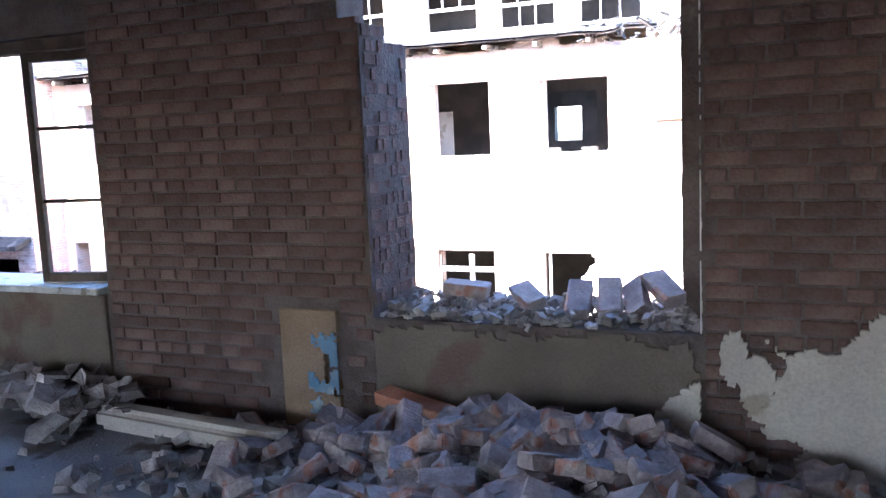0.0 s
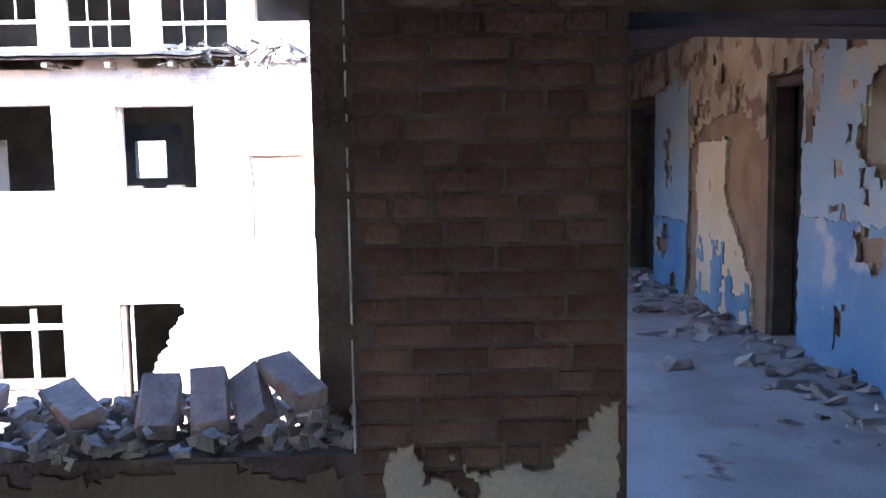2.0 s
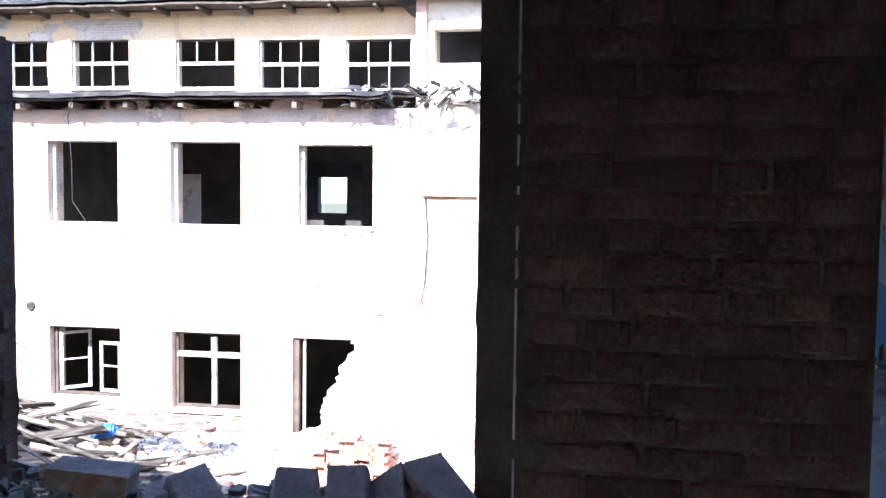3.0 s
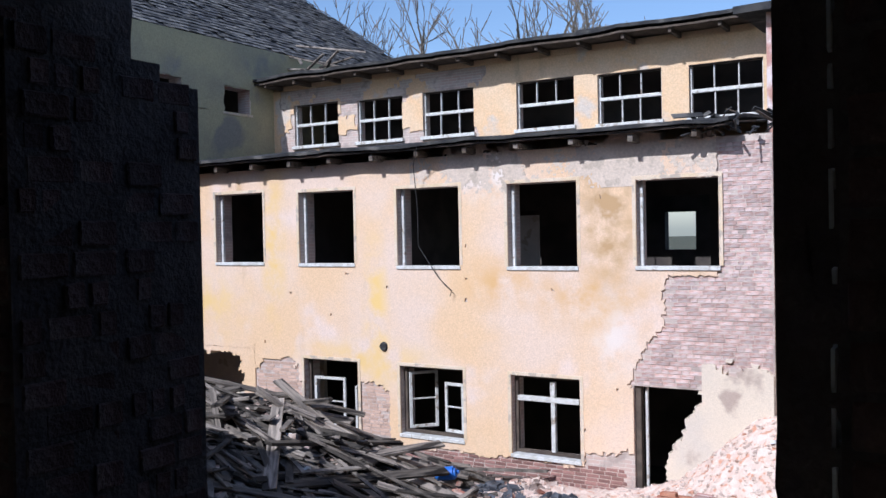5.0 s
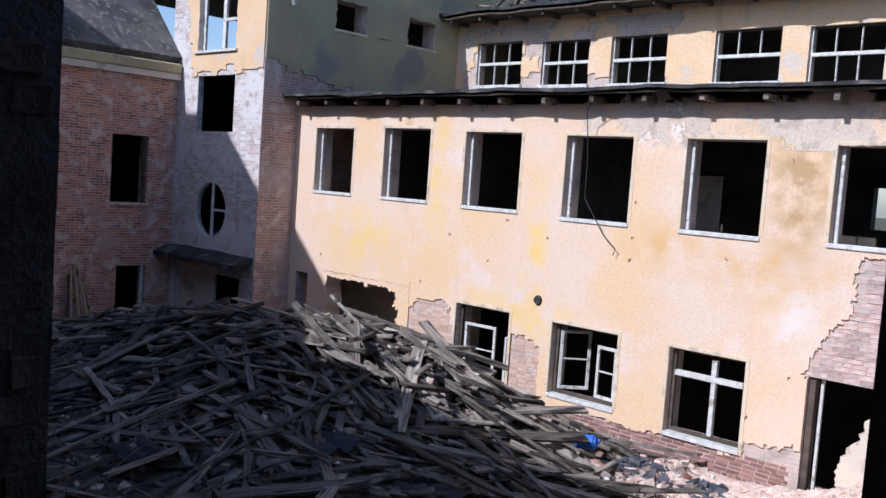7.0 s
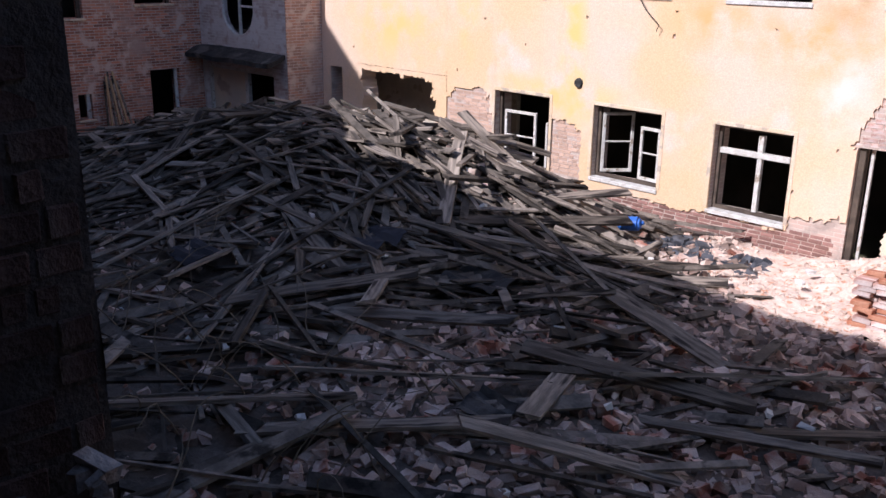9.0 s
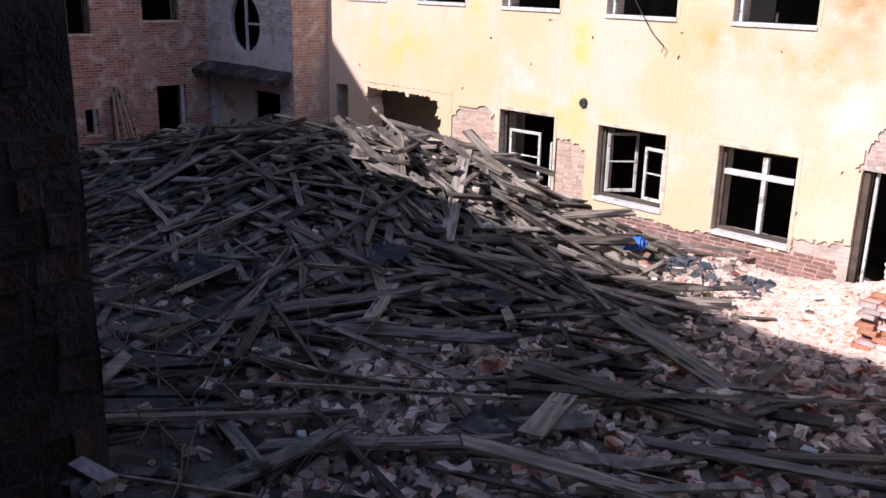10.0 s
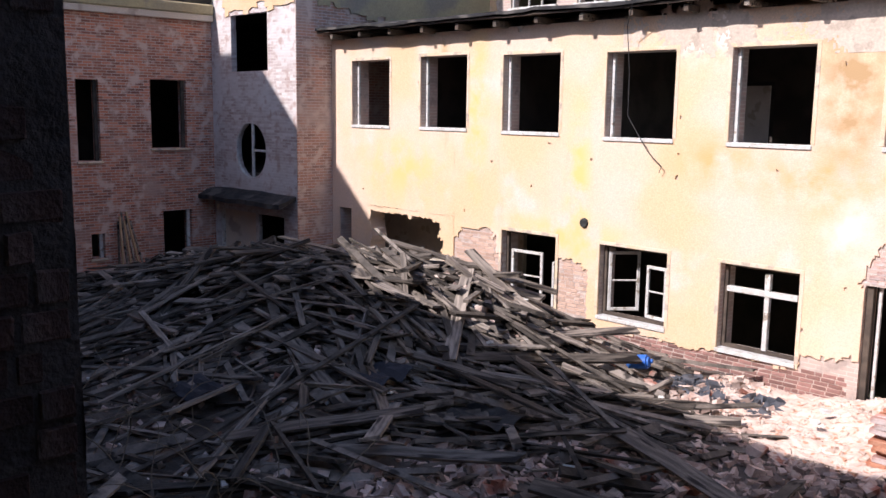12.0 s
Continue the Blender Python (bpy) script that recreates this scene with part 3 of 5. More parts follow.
def pale_panel(u, z):
    """The tongue of pale plaster left standing beside the near door frame."""
    near = 8.8 + 0.55 * max(0.0, min(1.0, (z - 0.45) / 0.6)) + 0.07 * wob(u, z, 5.0, 2.0)
    return near < u < 10.05 + 0.06 * wob(u, z, 3.0, 6.0) and z < 1.5 + 0.05 * wob(u, z, 4.0)


def peel_solid(u, z):
    if not out_of(RECESS)(u, z) or ((u - 6.92) / 0.44) ** 2 + ((z - 1.54) / 0.3) ** 2 < 1 + 0.5 * wob(u, z, 5.0, 14.0):
        return False
    arch = 1.72 - 0.35 * abs((u - 9.4) / 0.95) ** 2.5
    bare = 8.6 < u < 10.3 and z < arch + 0.06 * wob(u, z, 3.0) and not pale_panel(u, z)
    return not bare and wob(u, z, 2.6, 8.0) < 0.42


cu, cz = lines(5.12, 16.0, 0.05, [h for k in RECESS for h in k[:2]]), lines(0.0, 2.4, 0.05, [h for k in RECESS for h in k[2:]])
tagged(slab("corridor_plaster", "x", CW - 0.022, 0.02, cu, cz, lambda u, z: peel_solid(u, z) and not pale_panel(u, z), M_PEEL, rough=0.018), "flaking yellowed plaster on the corridor wall", "plaster", kind="structure")
tagged(slab("corridor_panel", "x", CW - 0.032, 0.03, lines(8.7, 10.2, 0.03, []), lines(0.0, 1.62, 0.03, []), pale_panel, M_PANEL, rough=0.01), "pale yellowed plaster tongue with blue paint specks", "plaster", kind="structure")


def blue_high(u, z):
    """Pale blue upper coat."""
    if not peel_solid(u, z) or pale_panel(u, z):
        return False
    if u < 8.0:
        return 1.0 + 0.04 * wob(u, z, 2.0) < z < 2.1 + 0.1 * wob(u, z, 2.0) and wob(u, z, 3.0, 4.0) < 0.35
    return 10.3 < u < 11.4 and 0.8 < z < 2.0 + 0.2 * wob(u, z, 2.0, 3.0)


def blue_low(u, z):
    """Deep blue dado."""
    if not peel_solid(u, z):
        return False
    if pale_panel(u, z):
        return z < 0.7 and wob(u, z, 3.0, 9.0) + 0.4 * (0.45 - z) > 0.08
    if u < 8.0:
        return z < 1.0 + 0.04 * wob(u, z, 2.0)
    return 10.05 < u < 11.4 and z < 0.8 + 0.05 * wob(u, z, 2.0, 3.0)


tagged(slab("corridor_paint", "x", CW - 0.029, 0.006, cu, cz, blue_high, M_BLUE_PALE, rough=0.018), "peeling pale blue paint on the corridor wall", "paint", kind="structure")
tagged(slab("corridor_dado", "x", CW - 0.039, 0.006, cu, cz, blue_low, M_BLUE, rough=0.018), "deep blue oil paint along the foot of the corridor wall", "paint", kind="structure")
for k, (a, b) in enumerate(((8.0, 8.6), (11.4, 12.6))):
    d = thing("door_frame", CW + 0.2, a, 0, "dark empty wooden door frame in the corridor wall", "door frame", "corridor door frames", "structure")
    beam("jamb", CW + 0.02, CW + 0.16, a + 0.003, a + 0.06, 0, 1.9, M_WOOD_DARK, d)
    beam("jamb", CW + 0.02, CW + 0.16, b - 0.06, b - 0.003, 0, 1.9, M_WOOD_DARK, d)
    beam("head", CW + 0.02, CW + 0.16, a + 0.06, b - 0.06, 1.84, 1.9, M_WOOD_DARK, d)
    # Dark panel closes the recess behind the frame.
    beam("infill", CW + 0.18, CW + 0.24, a + 0.003, b - 0.003, 0.003, 1.94, M_WOOD_DARK, d, "dark panel across the back of the doorway")
    local(d)

# ---- the courtyard building ----
FY, L, RX = 16.5, -16.94, -3.44
UP = [(-16.21, -15.0, 1.06, 2.39), (-14.07, -12.81, 1.06, 2.41), (-11.91, -10.63, 1.04, 2.37), (-9.69, -8.44, 1.0, 2.34), (-7.53, -6.33, 0.99, 2.33), (-5.38, -4.17, 1.0, 2.29)]
LOW = [(-11.86, -10.61, -2.06, -0.72), (-9.69, -8.42, -1.92, -0.73), (-7.52, -6.33, -2.03, -0.75)]
BIG = (-15.75, -13.1, -2.4, -0.6)
SMALL = (-16.66, -16.25, -1.7, -0.72)
DOOR = (-5.47, -4.45, -2.4, -0.78)
HOLES = UP + LOW + [BIG, SMALL, DOOR]
house = wall("wall_facade", "y", FY, 0.42, L, RX, -2.9, 2.85, HOLES, M_BRICK_ATTIC, "brick core of the courtyard facade")


def bare(u, z):
    """Where the render has come off."""
    n = 0.16 * wob(u, z, 1.6, 1.0) + 0.06 * wob(u, z, 6.0, 5.0)
    if u > -5.55 and z < 0.86:
        edge = -5.0 if z > 0.1 else -5.0 - 0.5 * min(1, (0.1 - z) / 0.5)
        if u > edge + n:
            return True
    if u > -4.2 and z > 0.8:
        return True
    if z < -2.12 + 0.5 * n and u > -10.5:
        return True
    if -13.9 < u < -9.9 and z < -1.0 + 1.6 * n + (0.12 if u < -12 else -0.12):
        return True
    if u > -6.3 and z < -1.85 + n:
        return True
    return False


fu = lines(L, RX, 0.045, [h for k in HOLES for h in k[:2]])
fz = lines(-2.9, 2.85, 0.045, [h for k in HOLES for h in k[2:]])
hard = tuple(h for k in HOLES if k != BIG for h in k)
open_ok = out_of(HOLES)
tagged(slab("facade_render", "y", FY - 0.03, 0.028, fu, fz, lambda u, z: open_ok(u, z) and not bare(u, z) and wob(u, z, 5.5, 20.0) < 0.85, M_FACADE, rough=0.02, hard=hard), "sunlit ochre and pink facade render, stained and crumbling", "render", kind="structure")
M_GREY = mat("bare_grey_render", (0.6, 0.5, 0.41), (0.66, 0.55, 0.45), 2.0, bump=0.4, spots=(0.5, 0.42, 0.34), spot_scale=4.0, fine=22.0)


def film_of(name, u0, u1, z0, z1, level, freq, material, label, seed, depth):
    def solid(u, z):
        e = min(u - u0, u1 - u, z - z0, z1 - z)
        n = wob(u, z * 0.55, freq, seed) + 0.35 * wob(u, z, 9.0, seed + 3) + 0.25 * wob(u, z, 22.0, seed + 5)
        return open_ok(u, z) and not bare(u, z) and n > level - 0.15 + 1.2 * max(0.0, 0.45 - e)
    ob = slab(name, "y", FY - 0.0315 - depth, 0.0012, lines(u0, u1, 0.028, []), lines(z0, z1, 0.028, []), solid, material, rough=0.012)
    return tagged(ob, label, "stain", kind="structure")


film_of("grey_render", -9.4, -3.6, 2.2, 3.1, -0.1, 1.2, M_GREY, "bare grey undercoat below the eave", 48.0, 0.0035)
# exposed bricks
near_solid = lambda u, z: open_ok(u, z) and bare(u, z) and not (u > -4.45 and z < -0.45)
tagged(slab("crumbled_mortar", "y", FY - 0.05, 0.048, lines(-4.44, RX - 0.01, 0.05, []), lines(-2.6, -0.3, 0.05, []), lambda u, z: z < -0.42 + 0.25 * wob(u, z, 2.5, 3.0), M_PALE, rough=0.022), "crumbling pale mortar coat beside the doorway", "render", kind="structure")
lay_bricks(house, "y", FY, -1, -5.6, -3.46, -0.76, 0.9, near_solid, M_BRICK_PINK, 31, proud=0.007, limit=330)
lay_bricks(house, "y", FY, -1, -4.16, -3.46, 0.9, 2.75, near_solid, M_BRICK_PINK, 32, proud=0.007, limit=260, name="pier_brick")
lay_bricks(house, "y", FY, -1, -10.4, -5.6, -2.5, -2.05, near_solid, M_BRICK_DARK, 33, proud=0.007, limit=300, name="plinth_brick")
lay_bricks(house, "y", FY, -1, -13.6, -9.9, -2.0, -0.8, near_solid, M_BRICK_WARM, 34, proud=0.006, limit=300, name="wall_brick")


def window_frame_thing(h, kind, mat_frame, glow=None):
    u0, u1, z0, z1 = h
    label = {"upper": "empty upper-storey window opening with white sill and broken frame", "cross": "white-painted window with a cross bar and no glass", "side": "old white casement window with broken sashes"}[kind]
    w = thing("window", (u0 + u1) / 2, FY, z0, label, "window", kind + " windows of the ochre facade", "structure")
    y0, y1 = FY + 0.1, FY + 0.16
    beam("window_sill", u0 - 0.02, u1 + 0.02, FY - 0.055, FY + 0.12, z0 - 0.05, z0 + 0.012, M_PAINT_WHITE, w)
    # rendered band round the opening
    beam("band", u0 - 0.06, u0 - 0.002, FY - 0.038, FY - 0.032, z0 + 0.02, z1 + 0.06, M_TRIM, w, bevel=0.004)
    beam("band", u1 + 0.002, u1 + 0.06, FY - 0.038, FY - 0.032, z0 + 0.02, z1 + 0.06, M_TRIM, w, bevel=0.004)
    beam("band", u0 - 0.002, u1 + 0.002, FY - 0.038, FY - 0.032, z1 + 0.002, z1 + 0.06, M_TRIM, w, bevel=0.004)
    beam("frame_stile", u0 + 0.003, u0 + 0.06, y0, y1, z0 + 0.012, z1 - 0.003, mat_frame, w)
    if kind != "upper":
        beam("frame_stile", u1 - 0.06, u1 - 0.003, y0, y1, z0 + 0.012, z1 - 0.003, mat_frame, w)
        beam("frame_head", u0 + 0.06, u1 - 0.06, y0, y1, z1 - 0.05, z1 - 0.003, M_WOOD_DARK, w)
        beam("frame_foot", u0 + 0.06, u1 - 0.06, y0, y1, z0 + 0.012, z0 + 0.07, mat_frame, w)
    if kind == "cross":
        t = z1 - 0.37
        mid = (u0 + u1) / 2 + 0.09
        beam("transom", u0 + 0.06, u1 - 0.06, y0 - 0.03, y1, t - 0.05, t + 0.03, M_PAINT_WHITE, w)
        beam("mullion", mid - 0.04, mid + 0.03, y0 - 0.02, y1, z0 + 0.07, t - 0.05, M_PAINT_WHITE, w)
        beam("mullion", mid - 0.05, mid + 0.03, y0 - 0.02, y1, t + 0.03, z1 - 0.09, M_PAINT_WHITE, w)
    if kind == "side":
        for a, wid, ang, low in (((u0 + 0.09, 0.52, 48, 0.2), (u1 - 0.07, -0.4, 6, 0.34)) if u0 > -10 else ((u0 + 0.13, 0.7, 3, 0.42), (u1 - 0.16, -0.16, 70, 0.55))):
            sash = new("sash")
            sash.parent = w
            s = 1 if wid > 0 else -1
            hgt = z1 - z0 - low
            for nm, b in (("stile", (0, s * 0.05, -0.02, 0.02, 0, hgt)), ("stile", (wid - s * 0.05, wid, -0.02, 0.02, 0, hgt)), ("rail", (s * 0.05, wid - s * 0.05, -0.02, 0.02, 0, 0.05)), ("rail", (s * 0.05, wid - s * 0.05, -0.02, 0.02, hgt - 0.05, hgt)), ("glazing_bar", (s * 0.05, wid - s * 0.05, -0.012, 0.012, hgt * 0.5, hgt * 0.5 + 0.025))):
                b = (min(b[0], b[1]), max(b[0], b[1]), *b[2:])
                beam(nm, *b, M_PAINT_WHITE, sash, bevel=0.004)
            sash.matrix_basis = pose(a, FY + 0.12, z0 + 0.08, 0, 0, s * ang)
    for o in w.children:
        o.matrix_parent_inverse = Matrix.Translation(w.location).inverted()
    return w


for h in UP:
    window_frame_thing(h, "upper", M_PAINT_WHITE)
for h, k in zip(LOW, ("side", "side", "cross")):
    window_frame_thing(h, k, M_WOOD_DARK)
d = thing("door_1", -5.4, FY + 0.1, -2.4, "dark doorway with narrow wooden frame half buried in rubble", "door", kind="structure")
beam("jamb", -5.466, -5.38, FY + 0.05, FY + 0.15, -2.4, -0.77, M_WOOD_DARK, d)
beam("jamb", -5.33, -5.29, FY + 0.1, FY + 0.15, -2.4, -0.8, M_PAINT_WHITE, d)
local(d)

def torn_edge(u, z):
    """The ragged rim of the large opening."""
    n = 0.07 * wob(u, z, 3.0, 31.0) + 0.03 * wob(u, z, 9.0, 33.0)
    return z > -0.69 - 0.02 * (u + 15.6) + 0.4 * n or u < -15.6 + n or u > -13.48 + 0.16 * max(0.0, -1.0 - z) + 1.6 * n


tagged(slab("torn_opening_edge", "y", FY - 0.03, 0.4, lines(-15.75, -13.1, 0.05, []), lines(-2.4, -0.6, 0.05, []), torn_edge, M_FACADE, rough=0.02), "ragged broken edge of the large wall opening", "wall", kind="structure")


def broken_side(u, z):
    """What is left of the wall beside the doorway: a stepped, crumbling edge."""
    edge = -4.5 - 0.5 * min(1.0, max(0.0, (-0.95 - z) / 0.95)) + 0.09 * wob(u, z, 3.0, 12.0)
    return u > edge


tagged(slab("broken_door_side", "y", FY + 0.01, 0.36, lines(-5.2, -4.452, 0.05, []), lines(-2.6, -0.79, 0.05, []), broken_side, M_PALE, rough=0.02), "crumbled brick and mortar edge of the doorway", "wall", kind="structure")

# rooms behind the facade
wall("floor_upper", "y", FY + 0.42, 9.0, L, 3.0, -0.35, -0.05, [], M_ROOM_SHADE, "upper floor behind the facade, shade in its colour")
wall("ceiling_upper", "y", FY + 0.42, 5.0, L, RX, 2.62, 2.8, [], M_ROOM_SHADE, "ceiling behind the facade, shade in its colour")
wall("wall_rear", "y", 25.9, 0.3, L, 3.0, -2.9, 5.3, [(-7.96, -7.18, 1.04, 1.99), (-6.2, -5.2, 0.9, 2.1)], M_ROOM_SHADE, "rear wall with window openings")
wall("partition_1", "y", 20.6, 0.16, L, 3.0, -0.05, 2.62, [(-6.9, -5.4, -0.1, 2.2), (-9.6, -8.9, -0.1, 2.0), (-13.4, -12.4, -0.1, 2.0)], M_ROOM_SHADE, "plaster partition with door openings, shade in its colour")
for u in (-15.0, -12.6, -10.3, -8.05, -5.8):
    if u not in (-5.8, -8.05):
        wall("partition_2", "x", u, 0.12, FY + 0.42, 20.6, -0.05, 2.62, [], M_ROOM_SHADE, "plaster cross wall between the rooms, shade in its colour")
wall("wall_low_back", "y", 20.0, 0.2, L, RX, -2.9, -0.35, [], M_ROOM_SHADE, "back wall of the lower rooms, shade in its colour")
beam("panel", -8.3, -7.8, 18.2, 18.23, -0.05, 1.85, M_PATCH, None, bevel=0)
tagged(bpy.data.objects["panel"], "pale board leaning inside the dark room", "board")
g = slab("graffiti", "y", 19.4, 0.01, lines(-19, -15.05, 0.12, []), lines(0.0, 2.2, 0.12, []), lambda u, z: -16.6 < u < -15.3 and wob(u, z, 1.5, 3.0) > 0.05, M_GRAFFITI_R)
tagged(g, "faded red spray-painted shapes on an inside wall", "graffiti", kind="structure")
wall("partition_3", "y", 19.42, 0.12, L, -15.0, -0.05, 2.62, [], M_ROOM_SHADE, "plaster wall with sprayed paint, shade in its colour")

wall("big_opening_back", "y", 17.7, 0.1, -16.6, -12.4, -2.9, -0.36, [], M_PATCH, "brown plaster wall just inside the large opening")

# hole left by a pipe: a solid rimmed disc, inner shade put into its black
bm = bmesh.new()
bmesh.ops.create_cone(bm, cap_ends=True, segments=16, radius1=0.085, radius2=0.07, depth=0.05)
ob = tagged(part("pipe_hole", bm, M_CABLE), "round pipe hole in the render, its dark depth put into a black disc", "vent")
ob.matrix_basis = pose(-10.02, FY - 0.045, -0.41, 90, 0, 0)

# lower roof with eave: felted sheet, fascia, rafter ends
lower_roof = thing("lower_roof", -10, FY, 2.9, "sagging felted lean-to roof with rotten rafter ends", "roof", kind="structure")


def sheet(name, x0, x1, ya, za, yb, zb, th, material, parent, nx=60, ny=6, sag=0.05, seed=1.0):
    bm = bmesh.new()
    grid = {}
    for k in (0, 1):
        for i in range(nx + 1):
            for j in range(ny + 1):
                x, f = x0 + (x1 - x0) * i / nx, j / ny
                dz = sag * wob(x, f * 3, 0.8, seed)
                dy = 0.06 * wob(x, 0.0, 3.0, seed) if j == 0 else 0
                grid[(i, j, k)] = bm.verts.new((x, ya + (yb - ya) * f + dy, za + (zb - za) * f + dz - th * k))
    for i in range(nx):
        for j in range(ny):
            bm.faces.new([grid[(i, j, 0)], grid[(i + 1, j, 0)], grid[(i + 1, j + 1, 0)], grid[(i, j + 1, 0)]])
            bm.faces.new([grid[(i, j, 1)], grid[(i, j + 1, 1)], grid[(i + 1, j + 1, 1)], grid[(i + 1, j, 1)]])
        for j in (0, ny):
            bm.faces.new([grid[(i, j, 0)], grid[(i, j, 1)], grid[(i + 1, j, 1)], grid[(i + 1, j, 0)]])
    for i in (0, nx):
        for j in range(ny):
            bm.faces.new([grid[(i, j, 0)], grid[(i, j + 1, 0)], grid[(i, j + 1, 1)], grid[(i, j, 1)]])
    return part(name, bm, material, parent)


ROOF_UP = 3.68
sheet("felt", L + 0.01, -3.9, 16.02, 3.06, 21.37, ROOF_UP, 0.05, M_TAR, lower_roof)
sheet("boarding", L + 0.01, -3.95, 16.08, 2.99, 21.37, ROOF_UP - 0.07, 0.03, M_WOOD_DARK, lower_roof, sag=0.03)
x = L + 0.4
while x < -4.0:
    beam("rafter_end", x, x + 0.08, 16.14, 17.3, 2.84 + R.uniform(-0.015, 0.015), 2.94, M_PLANK if R.random() < 0.3 else M_WOOD_DARK, lower_roof)
    x += 0.93
local(lower_roof)
# torn felt and laths at the broken roof end
rag = thing("torn_roof_edge", -3.8, 16.4, 2.9, "shreds of torn roofing felt and laths at the broken eave", "roof debris")
for i in range(70):
    bm = bmesh.new()
    a, b = R.uniform(0.1, 0.5), R.uniform(0.02, 0.09)
    box(bm, -a / 2, a / 2, -b / 2, b / 2, -0.008, 0.008, pose(R.uniform(-4.6, -2.4), R.uniform(16.1, 16.7), 2.95 + R.uniform(-0.08, 0.28), R.uniform(-50, 50), R.uniform(-40, 40), R.uniform(0, 180)))
    part("lath" if i % 2 else "felt_shred", bm, M_TAR if i % 3 else M_WOOD_DARK, rag)
local(rag)

# attic storey set back
AY = 21.38
ATT = [(-16.21, -14.77, 3.83, 4.93), (-14.18, -12.84, 3.8, 4.87), (-12.26, -10.88, 3.79, 4.87), (-9.8, -8.43, 3.76, 4.85), (-7.9, -6.53, 3.72, 4.81), (-5.98, -4.56, 3.7, 4.79)]
wall("wall_attic", "y", AY, 0.3, L, -2.4, 3.0, 5.32, ATT, M_BRICK_ATTIC, "pale brick attic wall with a row of windows")
au, az = lines(L, -2.4, 0.09, [h for k in ATT for h in k[:2]]), lines(3.0, 5.32, 0.09, [h for k in ATT for h in k[2:]])
att_ok = out_of(ATT)
tagged(slab("attic_render", "y", AY - 0.026, 0.024, au, az, lambda u, z: att_ok(u, z) and (u > -10.6 + 0.5 * wob(u, z, 1.2) or wob(u, z, 1.0, 4.0) > 0.12 or u < -16.7), M_FACADE_OLD, rough=0.03, hard=tuple(h for k in ATT for h in k)), "pale ochre render left on the attic wall", "render", kind="structure")
wall("attic_back", "y", 23.4, 0.2, L, -2.4, 3.0, 5.6, [], M_ROOM_SHADE, "back wall of the attic rooms, shade in its colour")
for h in ATT:
    u0, u1, z0, z1 = h
    w = thing("attic_window", (u0 + u1) / 2, AY, z0, "white six-light attic window without glass", "window", "attic windows", "structure")
    y0, y1 = AY + 0.06, AY + 0.12
    mz = z0 + (z1 - z0) * 0.53
    beam("stile", u0 + 0.003, u0 + 0.035, y0, y1, z0 + 0.05, z1 - 0.003, M_PAINT_WHITE, w)
    beam("stile", u1 - 0.035, u1 - 0.003, y0, y1, z0 + 0.05, z1 - 0.003, M_PAINT_WHITE, w)
    beam("head", u0 + 0.035, u1 - 0.035, y0, y1, z1 - 0.035, z1 - 0.003, M_WOOD_DARK, w)
    beam("window_sill", u0 - 0.04, u1 + 0.04, AY - 0.09, y1, z0 - 0.03, z0 + 0.05, M_PAINT_WHITE, w)
    beam("transom", u0 + 0.035, u1 - 0.035, y0 - 0.02, y1, mz - 0.04, mz + 0.03, M_PAINT_WHITE, w)
    for f in (1 / 3, 2 / 3):
        x = u0 + (u1 - u0) * f
        beam("glazing_bar", x - 0.012, x + 0.012, y0, y1, mz + 0.03, z1 - 0.035, M_PAINT_WHITE, w)
        if h is not ATT[3]:
            x += R.uniform(-0.05, 0.05)
            beam("glazing_bar", x - 0.012, x + 0.012, y0, y1, z0 + 0.05, mz - 0.04, M_PAINT_WHITE, w)
    local(w)
attic_roof = thing("attic_roof", -10, AY, 5.4, "thin felted flat roof over the attic with rafter ends", "roof", kind="structure")
sheet("felt", L - 0.3, -4.1, 20.6, 5.6, 26.4, 5.9, 0.07, M_TAR, attic_roof, sag=0.04, seed=4.0)
sheet("boarding", L - 0.3, -4.1, 20.66, 5.48, 26.4, 5.75, 0.04, M_WOOD_DARK, attic_roof, sag=0.03, seed=4.0)
beam("wall_plate", L + 0.01, -2.4, AY, AY + 0.3, 5.325, 5.46, M_FACADE_OLD, attic_roof)
x = L + 0.3
while x < -4.2:
    beam("rafter_end", x, x + 0.07, 20.72, 22.0, 5.35, 5.45, M_WOOD_DARK, attic_roof)
    x += 0.95
local(attic_roof)
c = thing("chimney_cap", -8.3, 23, 5.85, "low dark chimney stub on the attic roof", "chimney")
beam("stack", -8.75, -7.9, 22.6, 23.1, 5.7, 6.02, M_BRICK_DARK, c)
beam("cap", -8.85, -7.8, 22.5, 23.2, 6.02, 6.08, M_TAR, c)
local(c)

# right-hand end: recessed pale wall, beam, higher block
wall("wall_recess", "y", 16.57, 0.3, RX, 3.2, -2.9, 3.0, [], M_PALE, "pale rendered wall at the end of the facade")
b = tagged(beam("lintel_beam", -3.4, -2.55, 16.5, 16.57, 1.5, 1.64, M_BEAM), "pale timber lintel set in the end wall", "beam")
wall("wall_end_block", "y", 18.6, 0.3, -3.9, 3.2, 3.0, 5.0, [(-3.6, -2.6, 3.85, 4.45)], M_PALE, "pale wall of the higher end block")
wall("end_block_back", "y", 21.0, 0.2, -3.9, 3.2, 3.0, 5.0, [], M_ROOM_SHADE, "back wall of the end block, shade in its colour")
r = thing("end_roof", -1, 18.4, 5.1, "thin felted roof slab of the end block", "roof", kind="structure")
sheet("felt", -4.35, 3.3, 18.2, 5.06, 21.4, 5.25, 0.12, M_TAR, r, nx=20)
local(r)
